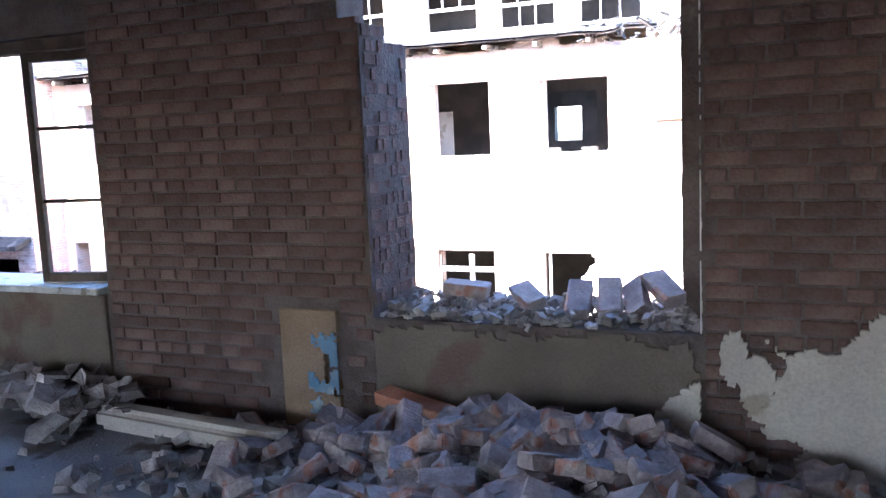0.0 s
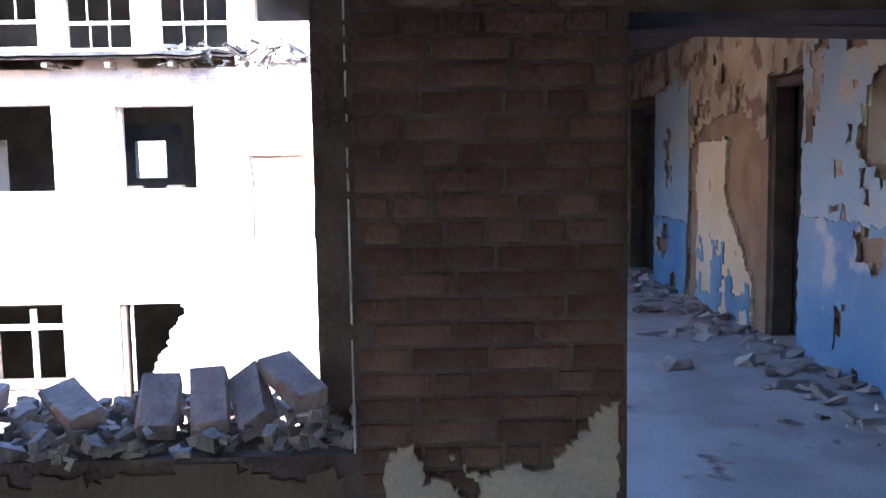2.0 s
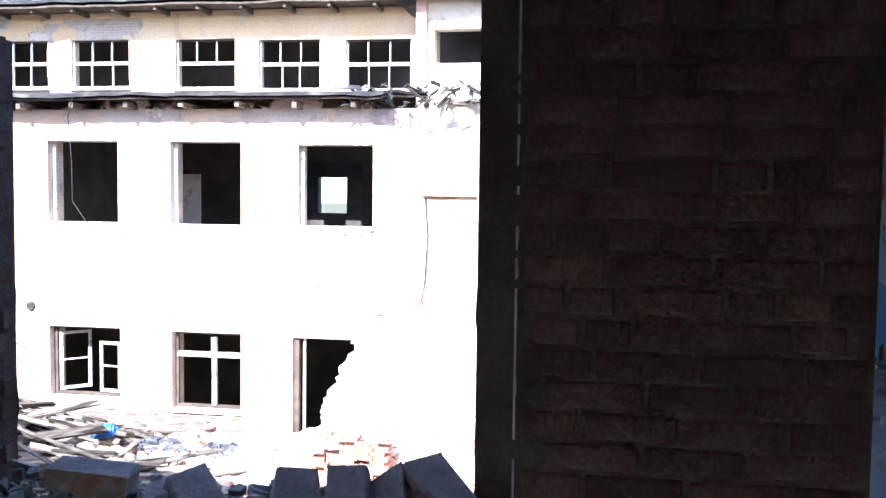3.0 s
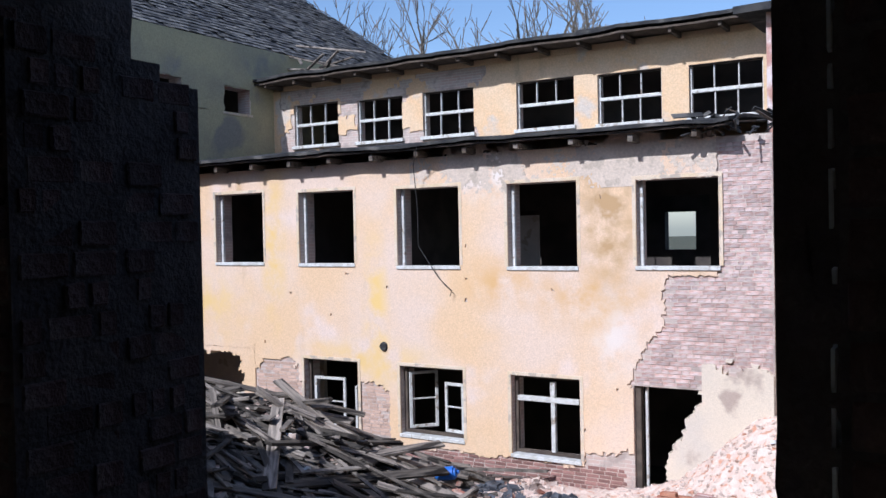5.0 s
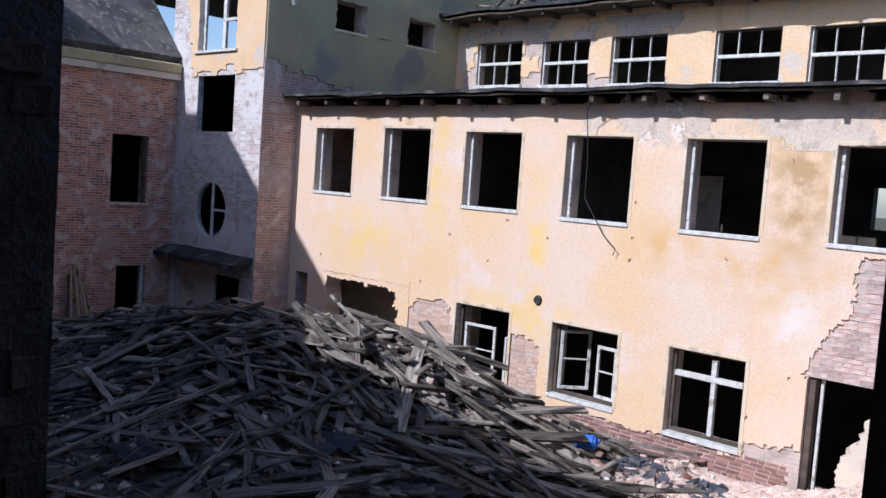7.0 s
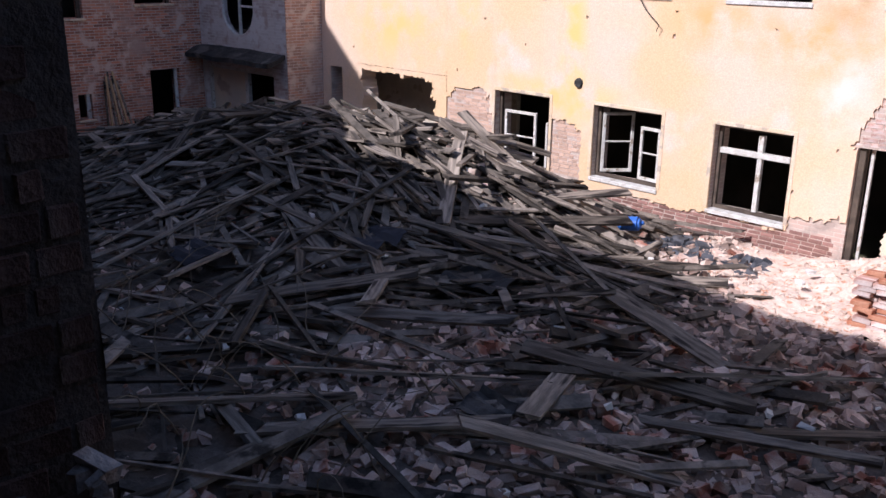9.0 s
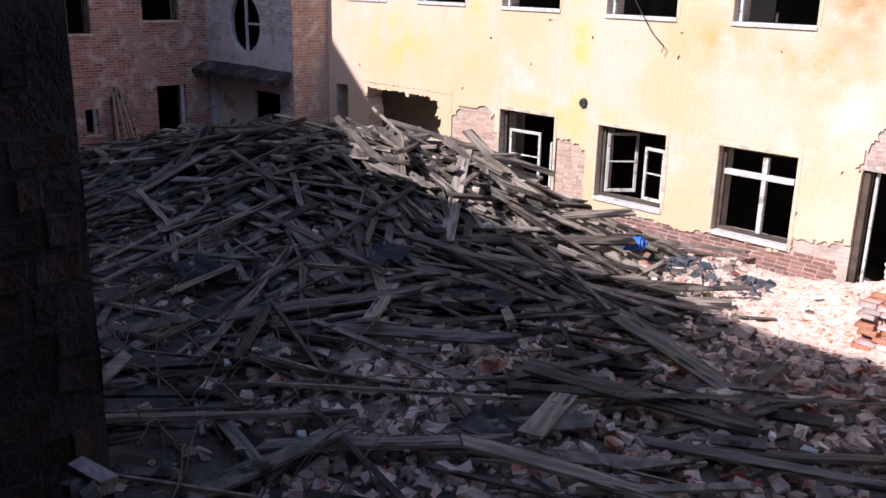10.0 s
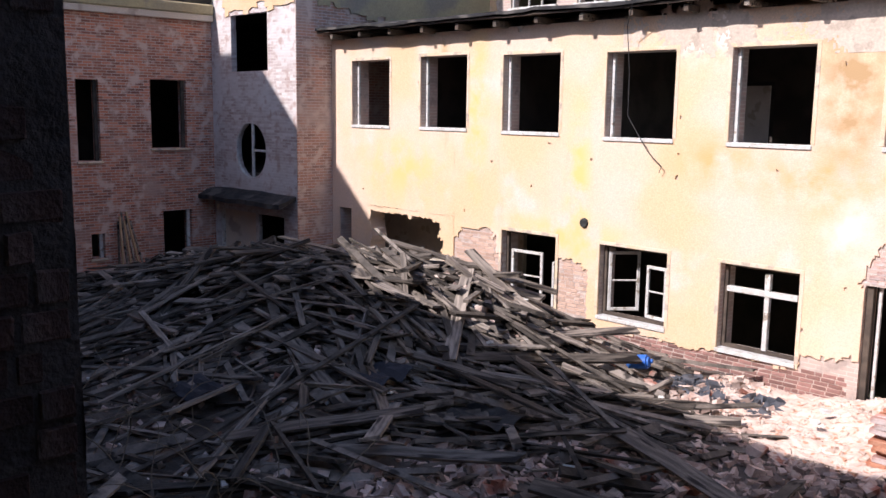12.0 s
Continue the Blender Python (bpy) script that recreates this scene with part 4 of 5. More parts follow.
beam("corner_post", -3.9, -3.72, 18.45, 18.598, 3.0, 4.95, M_BRICK_PINK)
tagged(bpy.data.objects["corner_post"], "exposed brick corner of the end block", "brick pier")
tube("cable", [(-3.35, 16.52, 1.5), (-3.3, 16.5, 0.9), (-3.34, 16.52, 0.2), (-3.4, 16.5, -0.2)], 0.012, M_CABLE)
tagged(bpy.data.objects["cable"], "loose dark conduit hanging on the end wall", "cable")

# tower with circle window, and the red brick wing
TY, IX = 15.55, -20.38
CIRC = (-18.75, 0.44, 0.63, 0.64)
T_HOLES = [(-19.55, -18.0, 4.0, 5.4), (-19.5, -18.0, 2.2, 3.45), (-20.3, -17.45, -2.6, -0.9)]
tu = lines(IX - 0.3, L, 0.11, [h for k in T_HOLES for h in k[:2]])
tz = lines(-2.9, 6.4, 0.11, [h for k in T_HOLES for h in k[2:]])
t_ok = out_of(T_HOLES)
in_circ = lambda u, z: ((u - CIRC[0]) / CIRC[2]) ** 2 + ((z - CIRC[1]) / CIRC[3]) ** 2 < 1
us2 = sorted(set(tu) | set(lines(-19.45, -18.05, 0.04, [])))
zs2 = sorted(set(tz) | set(lines(-0.3, 1.15, 0.04, [])))
tagged(slab("wall_tower_front", "y", TY, 0.14, us2, zs2, lambda u, z: t_ok(u, z) and not in_circ(u, z), M_BRICK_WHITE), "whitewashed brick tower wall with a round window", "wall", kind="structure")
tagged(slab("tower_front_render", "y", TY - 0.026, 0.024, tu, tz, lambda u, z: t_ok(u, z) and z > 3.55 + 0.15 * wob(u, z, 2.0) and u > -20.35 + 0.25 * (6.4 - z) + 0.2 * wob(u, z, 1.5, 6.0), M_FACADE_OLD, rough=0.03), "pale ochre render on the upper tower", "render", kind="structure")
SQ = [(17.36, 18.26, 4.66, 5.31), (19.58, 20.51, 4.65, 5.29)]
wall("wall_tower_side", "x", L - 0.4, 0.4, TY + 0.4, 28.5, -2.9, 6.4, SQ, M_BRICK_SIDE, "shaded brick side wall of the tower")
wall("tower_corner", "x", L + 0.002, 0.02, TY, FY, -2.9, 3.9, [], M_BRICK_SIDE, "brick facing of the tower corner")
su, szz = lines(TY, 28.5, 0.11, [h for k in SQ for h in k[:2]]), lines(-2.9, 6.4, 0.11, [h for k in SQ for h in k[2:]])
sq_ok = out_of(SQ)
tagged(slab("tower_side_render", "x", L + 0.024, 0.024, su, szz, lambda u, z: sq_ok(u, z) and z > 3.6 + 0.25 * wob(u, z, 1.2) - (0.25 if u > 17 else 0), M_TOWER_SIDE_SHADE, rough=0.03), "weathered grey-ochre render on the tower side, shade in its tone", "render", kind="structure")
for a, b2, z0, z1 in SQ:
    w = thing("tower_window", L, a, z0, "small dark square tower window with pale surround", "window", "square tower windows", "structure")
    beam("window_sill", L - 0.2, L + 0.07, a - 0.05, b2 + 0.05, z0 - 0.05, z0 + 0.01, M_TRIM, w)
    beam("jamb", L - 0.1, L + 0.035, b2 + 0.002, b2 + 0.1, z0 + 0.01, z1 + 0.06, M_TRIM, w)
    local(w)
w = thing("round_window", CIRC[0], TY, CIRC[1], "round window with a white cross of glazing bars", "window", kind="structure")
pts = [(CIRC[0] + 0.64 * math.cos(a * math.pi / 16), TY + 0.035, CIRC[1] + 0.64 * math.sin(a * math.pi / 16)) for a in range(33)]
tube("ring", pts, 0.035, M_PAINT_WHITE, w)
beam("glazing_bar", CIRC[0] + 0.02, CIRC[0] + 0.09, TY + 0.01, TY + 0.06, CIRC[1] - 0.62, CIRC[1] + 0.62, M_PAINT_WHITE, w)
beam("glazing_bar", CIRC[0] + 0.09, CIRC[0] + 0.6, TY + 0.015, TY + 0.055, CIRC[1] - 0.02, CIRC[1] + 0.03, M_PAINT_WHITE, w)
local(w)
w = thing("tower_casement", -19.3, TY, 4.05, "tall white casement in the upper tower", "window", kind="structure")
for nm, a in (("mullion", (-18.75, -18.63, TY + 0.1, TY + 0.17, 4.06, 5.39)), ("rail", (-18.63, -18.03, TY + 0.1, TY + 0.16, 4.65, 4.72)), ("stile", (-18.08, -18.003, TY + 0.1, TY + 0.16, 4.06, 5.39)), ("window_sill", (-19.65, -17.93, TY - 0.08, TY + 0.1, 3.95, 4.01)), ("stile", (-19.547, -19.46, TY + 0.1, TY + 0.16, 4.06, 5.39))):
    beam(nm, *a, M_PAINT_WHITE, w)
local(w)
w = thing("porch_door", -19.5, TY, -2.5, "grey double door with glazed panels under a canopy", "door", kind="structure")
for nm, a in (("frame_head", (-20.297, -17.453, TY + 0.1, TY + 0.2, -1.0, -0.903)), ("mullion", (-18.75, -18.63, TY + 0.1, TY + 0.2, -2.6, -1.0)), ("stile", (-20.297, -20.2, TY + 0.1, TY + 0.2, -2.6, -1.0)), ("stile", (-17.55, -17.453, TY + 0.1, TY + 0.2, -2.6, -1.0)), ("panel", (-20.2, -18.75, TY + 0.16, TY + 0.19, -2.6, -1.0))):
    beam(nm, *a, M_PAINT_WHITE if nm != "panel" else M_PALE, w)
local(w)
cnp = thing("porch_canopy", -19.2, TY, -0.7, "charred dark porch canopy with ragged edge", "canopy")
sheet("slab", IX + 0.01, -16.98, 15.1, -0.64, TY - 0.002, -0.46, 0.1, M_TAR, cnp, nx=24, sag=0.035, seed=9.0)
local(cnp)
W_HOLES = [(12.3, 12.8, 0.2, 1.95), (13.98, 14.86, 0.45, 2.0), (14.2, 14.92, -2.6, -1.0), (12.5, 12.8, -1.95, -1.4)]
wall("wall_wing", "x", IX - 0.4, 0.4, 2.0, TY, -2.9, 3.72, W_HOLES + [(8.6, 9.6, 0.2, 2.0), (8.6, 9.6, -2.0, -1.0)], M_BRICK_FAR, "red brick wing wall with dark window openings")
wall("wing_back", "x", IX - 5.0, 0.3, 2.0, TY + 8, -2.9, 3.72, [(15.5, 15.9, 0.6, 1.8)], M_ROOM_SHADE, "back wall of the red wing, shade in its colour")
wall("wing_end", "y", 2.0, 0.3, IX - 5.0, IX - 0.4, -2.9, 3.72, [], M_BRICK_ROOM, "plain end wall of the red wing")
wv = [(x, y, z) for y in (2.0, TY - 0.004) for x, z in ((IX - 0.02, 3.75), (IX - 5.3, 3.75), (IX - 5.3, 7.6), (IX - 3.6, 7.6), (IX + 0.12, 3.9))]
tagged(link("wing_roof", wv, [(0, 1, 2, 3, 4), (9, 8, 7, 6, 5)] + [(k, k + 5, (k + 1) % 5 + 5, (k + 1) % 5) for k in range(5)], M_SLATE), "dark pitched slate roof of the red wing", "roof", kind="structure")
cor = thing("wing_cornice", IX, 12, 3.5, "crumbling rendered cornice on the red wing", "cornice", kind="structure")
beam("moulding", IX + 0.002, IX + 0.16, 2.0, TY - 0.03, 3.36, 3.5, M_PALE, cor)
beam("moulding", IX + 0.002, IX + 0.2, 2.0, TY - 0.03, 3.5, 3.74, M_TOWER_SIDE_SHADE, cor, bevel=0.03)
local(cor)
for a, b2, z0, z1 in W_HOLES:
    w = thing("wing_window", IX, a, z0, "narrow window in the red wing, frame only", "window", "red wing windows", "structure")
    beam("frame_stile", IX - 0.16, IX - 0.1, b2 - 0.08, b2 - 0.003, z0, z1 - 0.003, M_PAINT_WHITE if z0 < 0 else M_WOOD_DARK, w)
    beam("frame_stile", IX - 0.16, IX - 0.1, a + 0.003, a + 0.05, z0, z1 - 0.003, M_WOOD_DARK, w)
    beam("window_sill", IX - 0.1, IX + 0.06, a - 0.04, b2 + 0.04, z0 - 0.05, z0 - 0.003, M_TRIM, w)
    local(w)
# interior of the tower, its shade put into the near-black colour
wall("tower_back", "y", 21.5, 0.2, IX - 5.0, L - 0.4, -2.9, 6.4, [], M_ROOM_SHADE, "inside wall of the tower, shade in its colour")
wall("tower_floor", "y", TY + 0.4, 6.0, IX - 5.0, L - 0.4, -0.3, -0.1, [], M_ROOM_SHADE, "tower floor slab")
wall("tower_floor_2", "y", TY + 0.4, 6.0, IX - 5.0, L - 0.4, 3.6, 3.8, [], M_ROOM_SHADE, "upper tower floor slab")

# slate roof of the tower: courses of slates on a hipped slope
slate = thing("slate_roof", -19, 22, 6.4, "big dark weathered slate roof with a hipped end", "roof", kind="structure")
E0, RZ, RXX = -16.95, 11.2, -22.5
verts = [(E0, TY - 0.3, 6.4), (E0, 30.0, 6.4), (RXX, 25.2, RZ), (RXX, TY - 0.3, RZ), (-28.0, TY - 0.3, 6.4), (-28.0, 30.0, 6.4)]
link("boarding", verts, [(0, 1, 2, 3), (3, 2, 5, 4), (1, 5, 2), (0, 3, 4), (0, 4, 5, 1)], M_TAR, slate)
verts, faces = [], []
rnd = random.Random(5)
rows = 44
for i in range(rows):
    f = i / rows
    xx, zz = E0 + (RXX - E0) * f, 6.4 + (RZ - 6.4) * f
    y = TY - 0.3 + (0.11 if i % 2 else 0)
    y_end = 30.0 - 4.8 * f
    while y < y_end:
        wd = 0.24
        if rnd.random() > 0.06:
            b = len(verts)
            lift = 0.03 + rnd.uniform(0, 0.025)
            dx, dz = (RXX - E0) / rows * 1.35, (RZ - 6.4) / rows * 1.35
            tilt = rnd.uniform(-0.015, 0.015)
            verts += [(xx + 0.02, y, zz + lift + tilt), (xx + 0.02, y + wd - 0.01, zz + lift), (xx + dx + 0.01, y + wd - 0.01, zz + dz + 0.012), (xx + dx + 0.01, y, zz + dz + 0.012)]
            faces.append((b, b + 1, b + 2, b + 3))
        y += wd
so = link("slates", verts, faces, M_SLATE, slate)
so["kind"] = "stuff"
md = so.modifiers.new("thick", "SOLIDIFY")
md.thickness = 0.008
local(slate)
loose = thing("loose_laths", -16.5, 22.5, 5.9, "loose broken laths lying on the attic roof corner", "timber")
for i in range(9):
    bm = bmesh.new()
    box(bm, -0.9, 0.9, -0.03, 0.03, -0.02, 0.02, pose(-16.0 + R.uniform(-1, 1.0), 22.2 + R.uniform(-0.5, 0.8), 5.85 + 0.06 * i, R.uniform(-5, 5), R.uniform(-16, 16), R.uniform(-60, 40)))
    part("lath", bm, M_PLANK, loose)
local(loose)
tube("downpipe", [(L + 0.1, 15.9, 5.9), (L + 0.1, 16.0, 5.4), (L + 0.1, 16.15, 4.95)], 0.06, M_ZINC, sides=10)
tagged(bpy.data.objects["downpipe"], "bent white remnant of a downpipe on the tower", "pipe")
tube("hanging_cable", [(-8.95, 16.02, 3.0), (-9.15, 16.2, 2.7), (-9.2, 16.38, 2.0), (-9.21, 16.4, 1.35), (-8.98, 16.38, 1.05), (-8.78, 16.36, 0.8), (-8.55, 16.38, 0.6), (-8.6, 16.4, 0.5)], 0.007, M_CABLE)
tagged(bpy.data.objects["hanging_cable"], "thin black cable hanging from the eave", "cable")

# ---- courtyard ground and heap ----
HEAPS = [(-13.2, 13.5, 1.08, 2.7, 1.7), (-10.2, 13.9, 0.95, 1.8, 1.5), (-16.8, 13.0, 0.62, 2.4, 1.9), (-3.3, 16.4, 1.35, 1.25, 1.1), (-11.0, 11.2, 0.3, 3.0, 1.8)]


def ground_z(x, y):
    z = -2.42 - 0.25 * max(0.0, min(1.0, (11 - y) / 5)) + 0.1 * wob(x, y, 0.7, 2.0) + 0.05 * wob(x, y, 2.5, 3.0)
    for hx, hy, h, sx, sy in HEAPS:
        z += h * math.exp(-((x - hx) / sx) ** 2 - ((y - hy) / sy) ** 2)
    return z


def bulk(x, y):
    """Height of loose timber over the soil."""
    return sum(h * math.exp(-((x - hx) / sx) ** 2 - ((y - hy) / sy) ** 2) for hx, hy, h, sx, sy in HEAPS[:3])


nx, ny = 130, 96
verts = [(-21.2 + 21.0 * i / nx, 4.9 + 12.0 * j / ny, 0) for i in range(nx + 1) for j in range(ny + 1)]
verts = [(x, y, ground_z(x, y) - 0.4 * min(1.0, bulk(x, y))) for x, y, z in verts]
faces = [(i * (ny + 1) + j, (i + 1) * (ny + 1) + j, (i + 1) * (ny + 1) + j + 1, i * (ny + 1) + j + 1) for i in range(nx) for j in range(ny)]
yard = link("courtyard_ground", verts, faces, M_DIRT)
tagged(yard, "dark debris-covered courtyard soil", "ground", kind="structure")
gv, gf = [(-400, -400, -3.0), (400, -400, -3.0), (400, 600, -3.0), (-400, 600, -3.0)], [(0, 1, 2, 3)]
tagged(link("ground", gv, gf, M_GRASS), "rough open ground round the buildings", "ground", kind="structure")

# timber heap
heap = thing("timber_heap", -13, 12.5, -2.5, "big heap of grey weathered broken roof planks and laths", "timber heap")


def plank_pose(x, y, length, yaw, lift, rnd):
    dx, dy = math.cos(yaw) * length / 2, math.sin(yaw) * length / 2
    za, zb = ground_z(x - dx, y - dy), ground_z(x + dx, y + dy)
    zc = max((za + zb) / 2, ground_z(x, y) - 0.03)
    pitch = math.atan2(zb - za, length) + rnd.gauss(0.0, 0.09)
    return Matrix.Translation((x, y, zc + lift)) @ Euler((rnd.uniform(-0.5, 0.5), -pitch, yaw)).to_matrix().to_4x4()


def plank_mesh(length, wd, th, rnd):
    bm = bmesh.new()
    n = 3
    prev = None
    for i in range(n + 1):
        xx = -length / 2 + length * i / n
        b = rnd.uniform(-0.012, 0.012)
        e = rnd.uniform(-0.05, 0.05) if i in (0, n) else 0
        ring = [bm.verts.new((xx + (e if k in (0, 3) else -e * 0.7), yy, zz + b)) for k, (yy, zz) in enumerate(((-wd / 2, -th / 2), (wd / 2, -th / 2), (wd / 2, th / 2), (-wd / 2, th / 2)))]
        if prev:
            for k in range(4):
                bm.faces.new([prev[k], prev[(k + 1) % 4], ring[(k + 1) % 4], ring[k]])
        else:
            bm.faces.new(ring[::-1])
        prev = ring
    bm.faces.new(prev)
    return bm


rnd = random.Random(41)


def heap_spot(rnd):
    while True:
        x, y = rnd.uniform(-20.3, -3.2), rnd.uniform(5.6, 16.2)
        big = bulk(x, y)
        if math.hypot(x + 7.85, y - 14.9) < 0.8 or (x > -7.7 and y > 13.9):
            continue
        spill = 0.75 * math.exp(-((x + 7.6) / 1.5) ** 2 - ((y - 13.2) / 1.3) ** 2)
        dens = min(1.0, max(spill, 0.13 + big * 1.2)) if x < -7.5 else max(spill, 0.09 if y > 10 else 0.05)
        if x > -6.5 and y > 12.5:
            dens = 0.006
        if rnd.random() < dens:
            return x, y, big


plank_meshes = []
for i in range(14):
    bm = plank_mesh(rnd.uniform(0.9, 2.9), rnd.choice((0.09, 0.12, 0.16, 0.2)), rnd.uniform(0.02, 0.05), rnd)
    me = bpy.data.meshes.new("plank")
    bmesh.ops.recalc_face_normals(bm, faces=bm.faces)
    bm.to_mesh(me)
    bm.free()
    me.materials.append(M_PLANK)
    plank_meshes.append(me)


def plank_yaw(x, y, rnd):
    if x > -9.3 and y < 14.2:
        return rnd.gauss(0.95, 0.3) if rnd.random() < 0.65 else rnd.gauss(0.1, 0.4)
    if x > -12.4 and y > 11.5:
        return rnd.gauss(0.05, 0.25) if rnd.random() < 0.8 else rnd.gauss(-0.5, 0.3)
    r = rnd.random()
    return rnd.gauss(0.1, 0.35) if r < 0.4 else rnd.gauss(1.4, 0.4) if r < 0.72 else rnd.uniform(0, 3.14)


for i in range(340):
    x, y, big = heap_spot(rnd)
    me = rnd.choice(plank_meshes)
    ob = new("plank", me)
    ob.parent = heap
    ob.matrix_parent_inverse = Matrix.Translation(heap.location).inverted()
    length = max(v.co.x for v in me.vertices) * 2
    ob.matrix_basis = plank_pose(x, y, length, plank_yaw(x, y, rnd), rnd.uniform(0.06, 0.18 + 0.08 * min(1.0, big)), rnd)
verts, faces = [], []
for i in range(2500):
    x, y, big = heap_spot(rnd)
    length = rnd.choice((0.5, 0.8, 1.2, 1.7, 2.3, 3.0)) * rnd.uniform(0.8, 1.2)
    m = plank_pose(x, y, length, plank_yaw(x, y, rnd), rnd.uniform(-0.02, 0.14) - (0.3 * rnd.random() if big > 0.3 else 0.0), rnd)
    wd, th = rnd.choice((0.03, 0.05, 0.08, 0.11, 0.15)), rnd.uniform(0.018, 0.045)
    b = len(verts)
    for k in (-1, 1):
        for yy, zz in ((-1, -1), (1, -1), (1, 1), (-1, 1)):
            verts.append(tuple(m @ Vector((k * length / 2 + rnd.uniform(-0.04, 0.04), yy * wd / 2, zz * th / 2))))
    faces += [(b, b + 3, b + 2, b + 1), (b + 4, b + 5, b + 6, b + 7)] + [(b + k, b + (k + 1) % 4, b + 4 + (k + 1) % 4, b + 4 + k) for k in range(4)]
ob = link("planks", verts, faces, M_PLANKS, heap)
ob.matrix_parent_inverse = Matrix.Translation(heap.location).inverted()
ob["kind"] = "stuff"


def on_ground(n, x0, x1, y0, y1, smin, smax, seed, keep=lambda x, y: True, up=0.3):
    rnd = random.Random(seed)
    out = []
    while len(out) < n:
        x, y = rnd.uniform(x0, x1), rnd.uniform(y0, y1)
        if keep(x, y):
            s = rnd.uniform(smin, smax) ** 1.0
            out.append((x, y, ground_z(x, y) + s * up * rnd.random(), s, rnd.uniform(0.35, 0.8)))
    return out


def on_mound(x, y):
    return x > -6.6 and y > 14.1 + 0.5 * wob(x, y, 1.0) + max(0, -5.6 - x)


scatter("brick_rubble", on_ground(6500, -9.0, -0.6, 5.3, 16.3, 0.035, 0.15, 51, lambda x, y: x > -7.3 + 2.2 * wob(x, y, 0.6) and not on_mound(x, y)), M_CHIPS, "broken bricks and stones strewn over the yard", "rubble", seed=51)
scatter("brick_rubble", on_ground(2200, -20.5, -6.0, 5.3, 16.2, 0.04, 0.14, 52), M_CHIPS, "broken bricks between the planks", "rubble", seed=52)
scatter("mortar_rubble", on_ground(5200, -7.3, -2.2, 13.4, 16.45, 0.02, 0.075, 53, lambda x, y: y > 14.0 + 0.5 * wob(x, y, 1.0) + max(0, -5.6 - x) * 1.0), M_RUBBLE, "sunlit pale mortar rubble sloping up to the doorway", "rubble", seed=53)
scatter("litter", on_ground(90, -18, -3, 6, 16, 0.03, 0.1, 54, up=2.0), M_LITTER_CRACKLIGHT, "scraps of white litter in the debris", "litter", seed=54)
scatter("litter", on_ground(150, -7.7, -6.1, 15.0, 15.9, 0.04, 0.17, 55), M_SHEET, "crumpled dark plastic foil by the plinth", "litter", seed=55)
scatter("brick_rubble", on_ground(140, -20.9, -18.2, 11.5, 14.8, 0.08, 0.25, 56), M_DEBRIS, "pale debris along the red wing", "rubble", seed=56)
mound_v, mound_f, mn = [], [], 60
for i in range(mn + 1):
    for j in range(mn + 1):
        x, y = -6.6 + 4.4 * i / mn, 13.6 + 2.88 * j / mn
        mound_v.append((x, y, ground_z(x, y) + 0.035 + 0.03 * wob(x, y, 6.0, 8.0)))
for i in range(mn):
    for j in range(mn):
        x, y = -6.6 + 4.4 * (i + 0.5) / mn, 13.6 + 2.88 * (j + 0.5) / mn
        if y > 14.1 + 0.5 * wob(x, y, 1.0) + 0.3 * wob(x, y, 4.0) + max(0, -5.6 - x):
            mound_f.append((i * (mn + 1) + j, (i + 1) * (mn + 1) + j, (i + 1) * (mn + 1) + j + 1, i * (mn + 1) + j + 1))
tagged(link("mortar_mound", mound_v, mound_f, M_RUBBLE), "bank of pale crumbled mortar below the doorway", "rubble", kind="stuff")
pier = thing("broken_brick_pier", -4.0, 14.6, -2.5, "broken stump of a red brick pier in the rubble", "brick pier")
rnd = random.Random(61)
pm = [chunk_mesh("brick", 0.2, 0.096, 0.053, rnd, 0.2, M_RED), chunk_mesh("brick", 0.2, 0.096, 0.053, rnd, 0.2, M_BRICK_PINK)]
for row in range(12):
    for i in range(5):
        for j in range(4):
            if rnd.random() < 0.95 - 0.045 * row:
                ob = new("brick", rnd.choice(pm))
                ob.parent = pier
                ob.matrix_basis = pose((i - 2) * 0.21 + (0.05 if row % 2 else 0), (j - 1.5) * 0.105, 0.03 + row * 0.062, rnd.uniform(-3, 3), rnd.uniform(-3, 3), rnd.uniform(-4, 4))
# barrel
bar = thing("barrel", -7.85, 14.95, ground_z(-7.85, 14.95) + 0.27, "bright blue plastic canister lying in the debris", "canister")
bm = bmesh.new()
bmesh.ops.create_cone(bm, cap_ends=True, segments=20, radius1=0.1, radius2=0.1, depth=0.32)
bmesh.ops.bevel(bm, geom=[e for e in bm.edges if len(e.link_faces) == 2 and e.calc_face_angle() > 1], offset=0.03, segments=2, affect="EDGES")
part("body", bm, M_BARREL, bar)
bm = bmesh.new()
bmesh.ops.create_cone(bm, cap_ends=True, segments=12, radius1=0.03, radius2=0.03, depth=0.05, matrix=Matrix.Translation((0.04, 0, 0.17)))
part("cap", bm, M_BARREL, bar)
bar.matrix_basis = bar.matrix_basis @ pose(0, 0, 0, 82, 0, 105)
# dark felt sheet on top of the heap
fs = thing("felt_sheet", -13.4, 13.9, -0.9, "crumpled black roofing felt on top of the heap", "felt sheet")
sheet("felt", -14.5, -13.1, 13.3, ground_z(-13.8, 13.3) + 0.22, 14.3, ground_z(-13.8, 14.3) + 0.36, 0.015, M_TAR, fs, nx=26, ny=14, sag=0.16, seed=12.0)
local(fs)
board = tagged(part("leaning_board", plank_mesh(1.7, 0.15, 0.04, rnd), M_PLANK), "single board sticking out of the heap", "board")
board.matrix_basis = look((-14.6, 13.2, -1.0), (-13.4, 12.8, -0.7)) @ pose(0, 0, 0, 0, 90, 0)
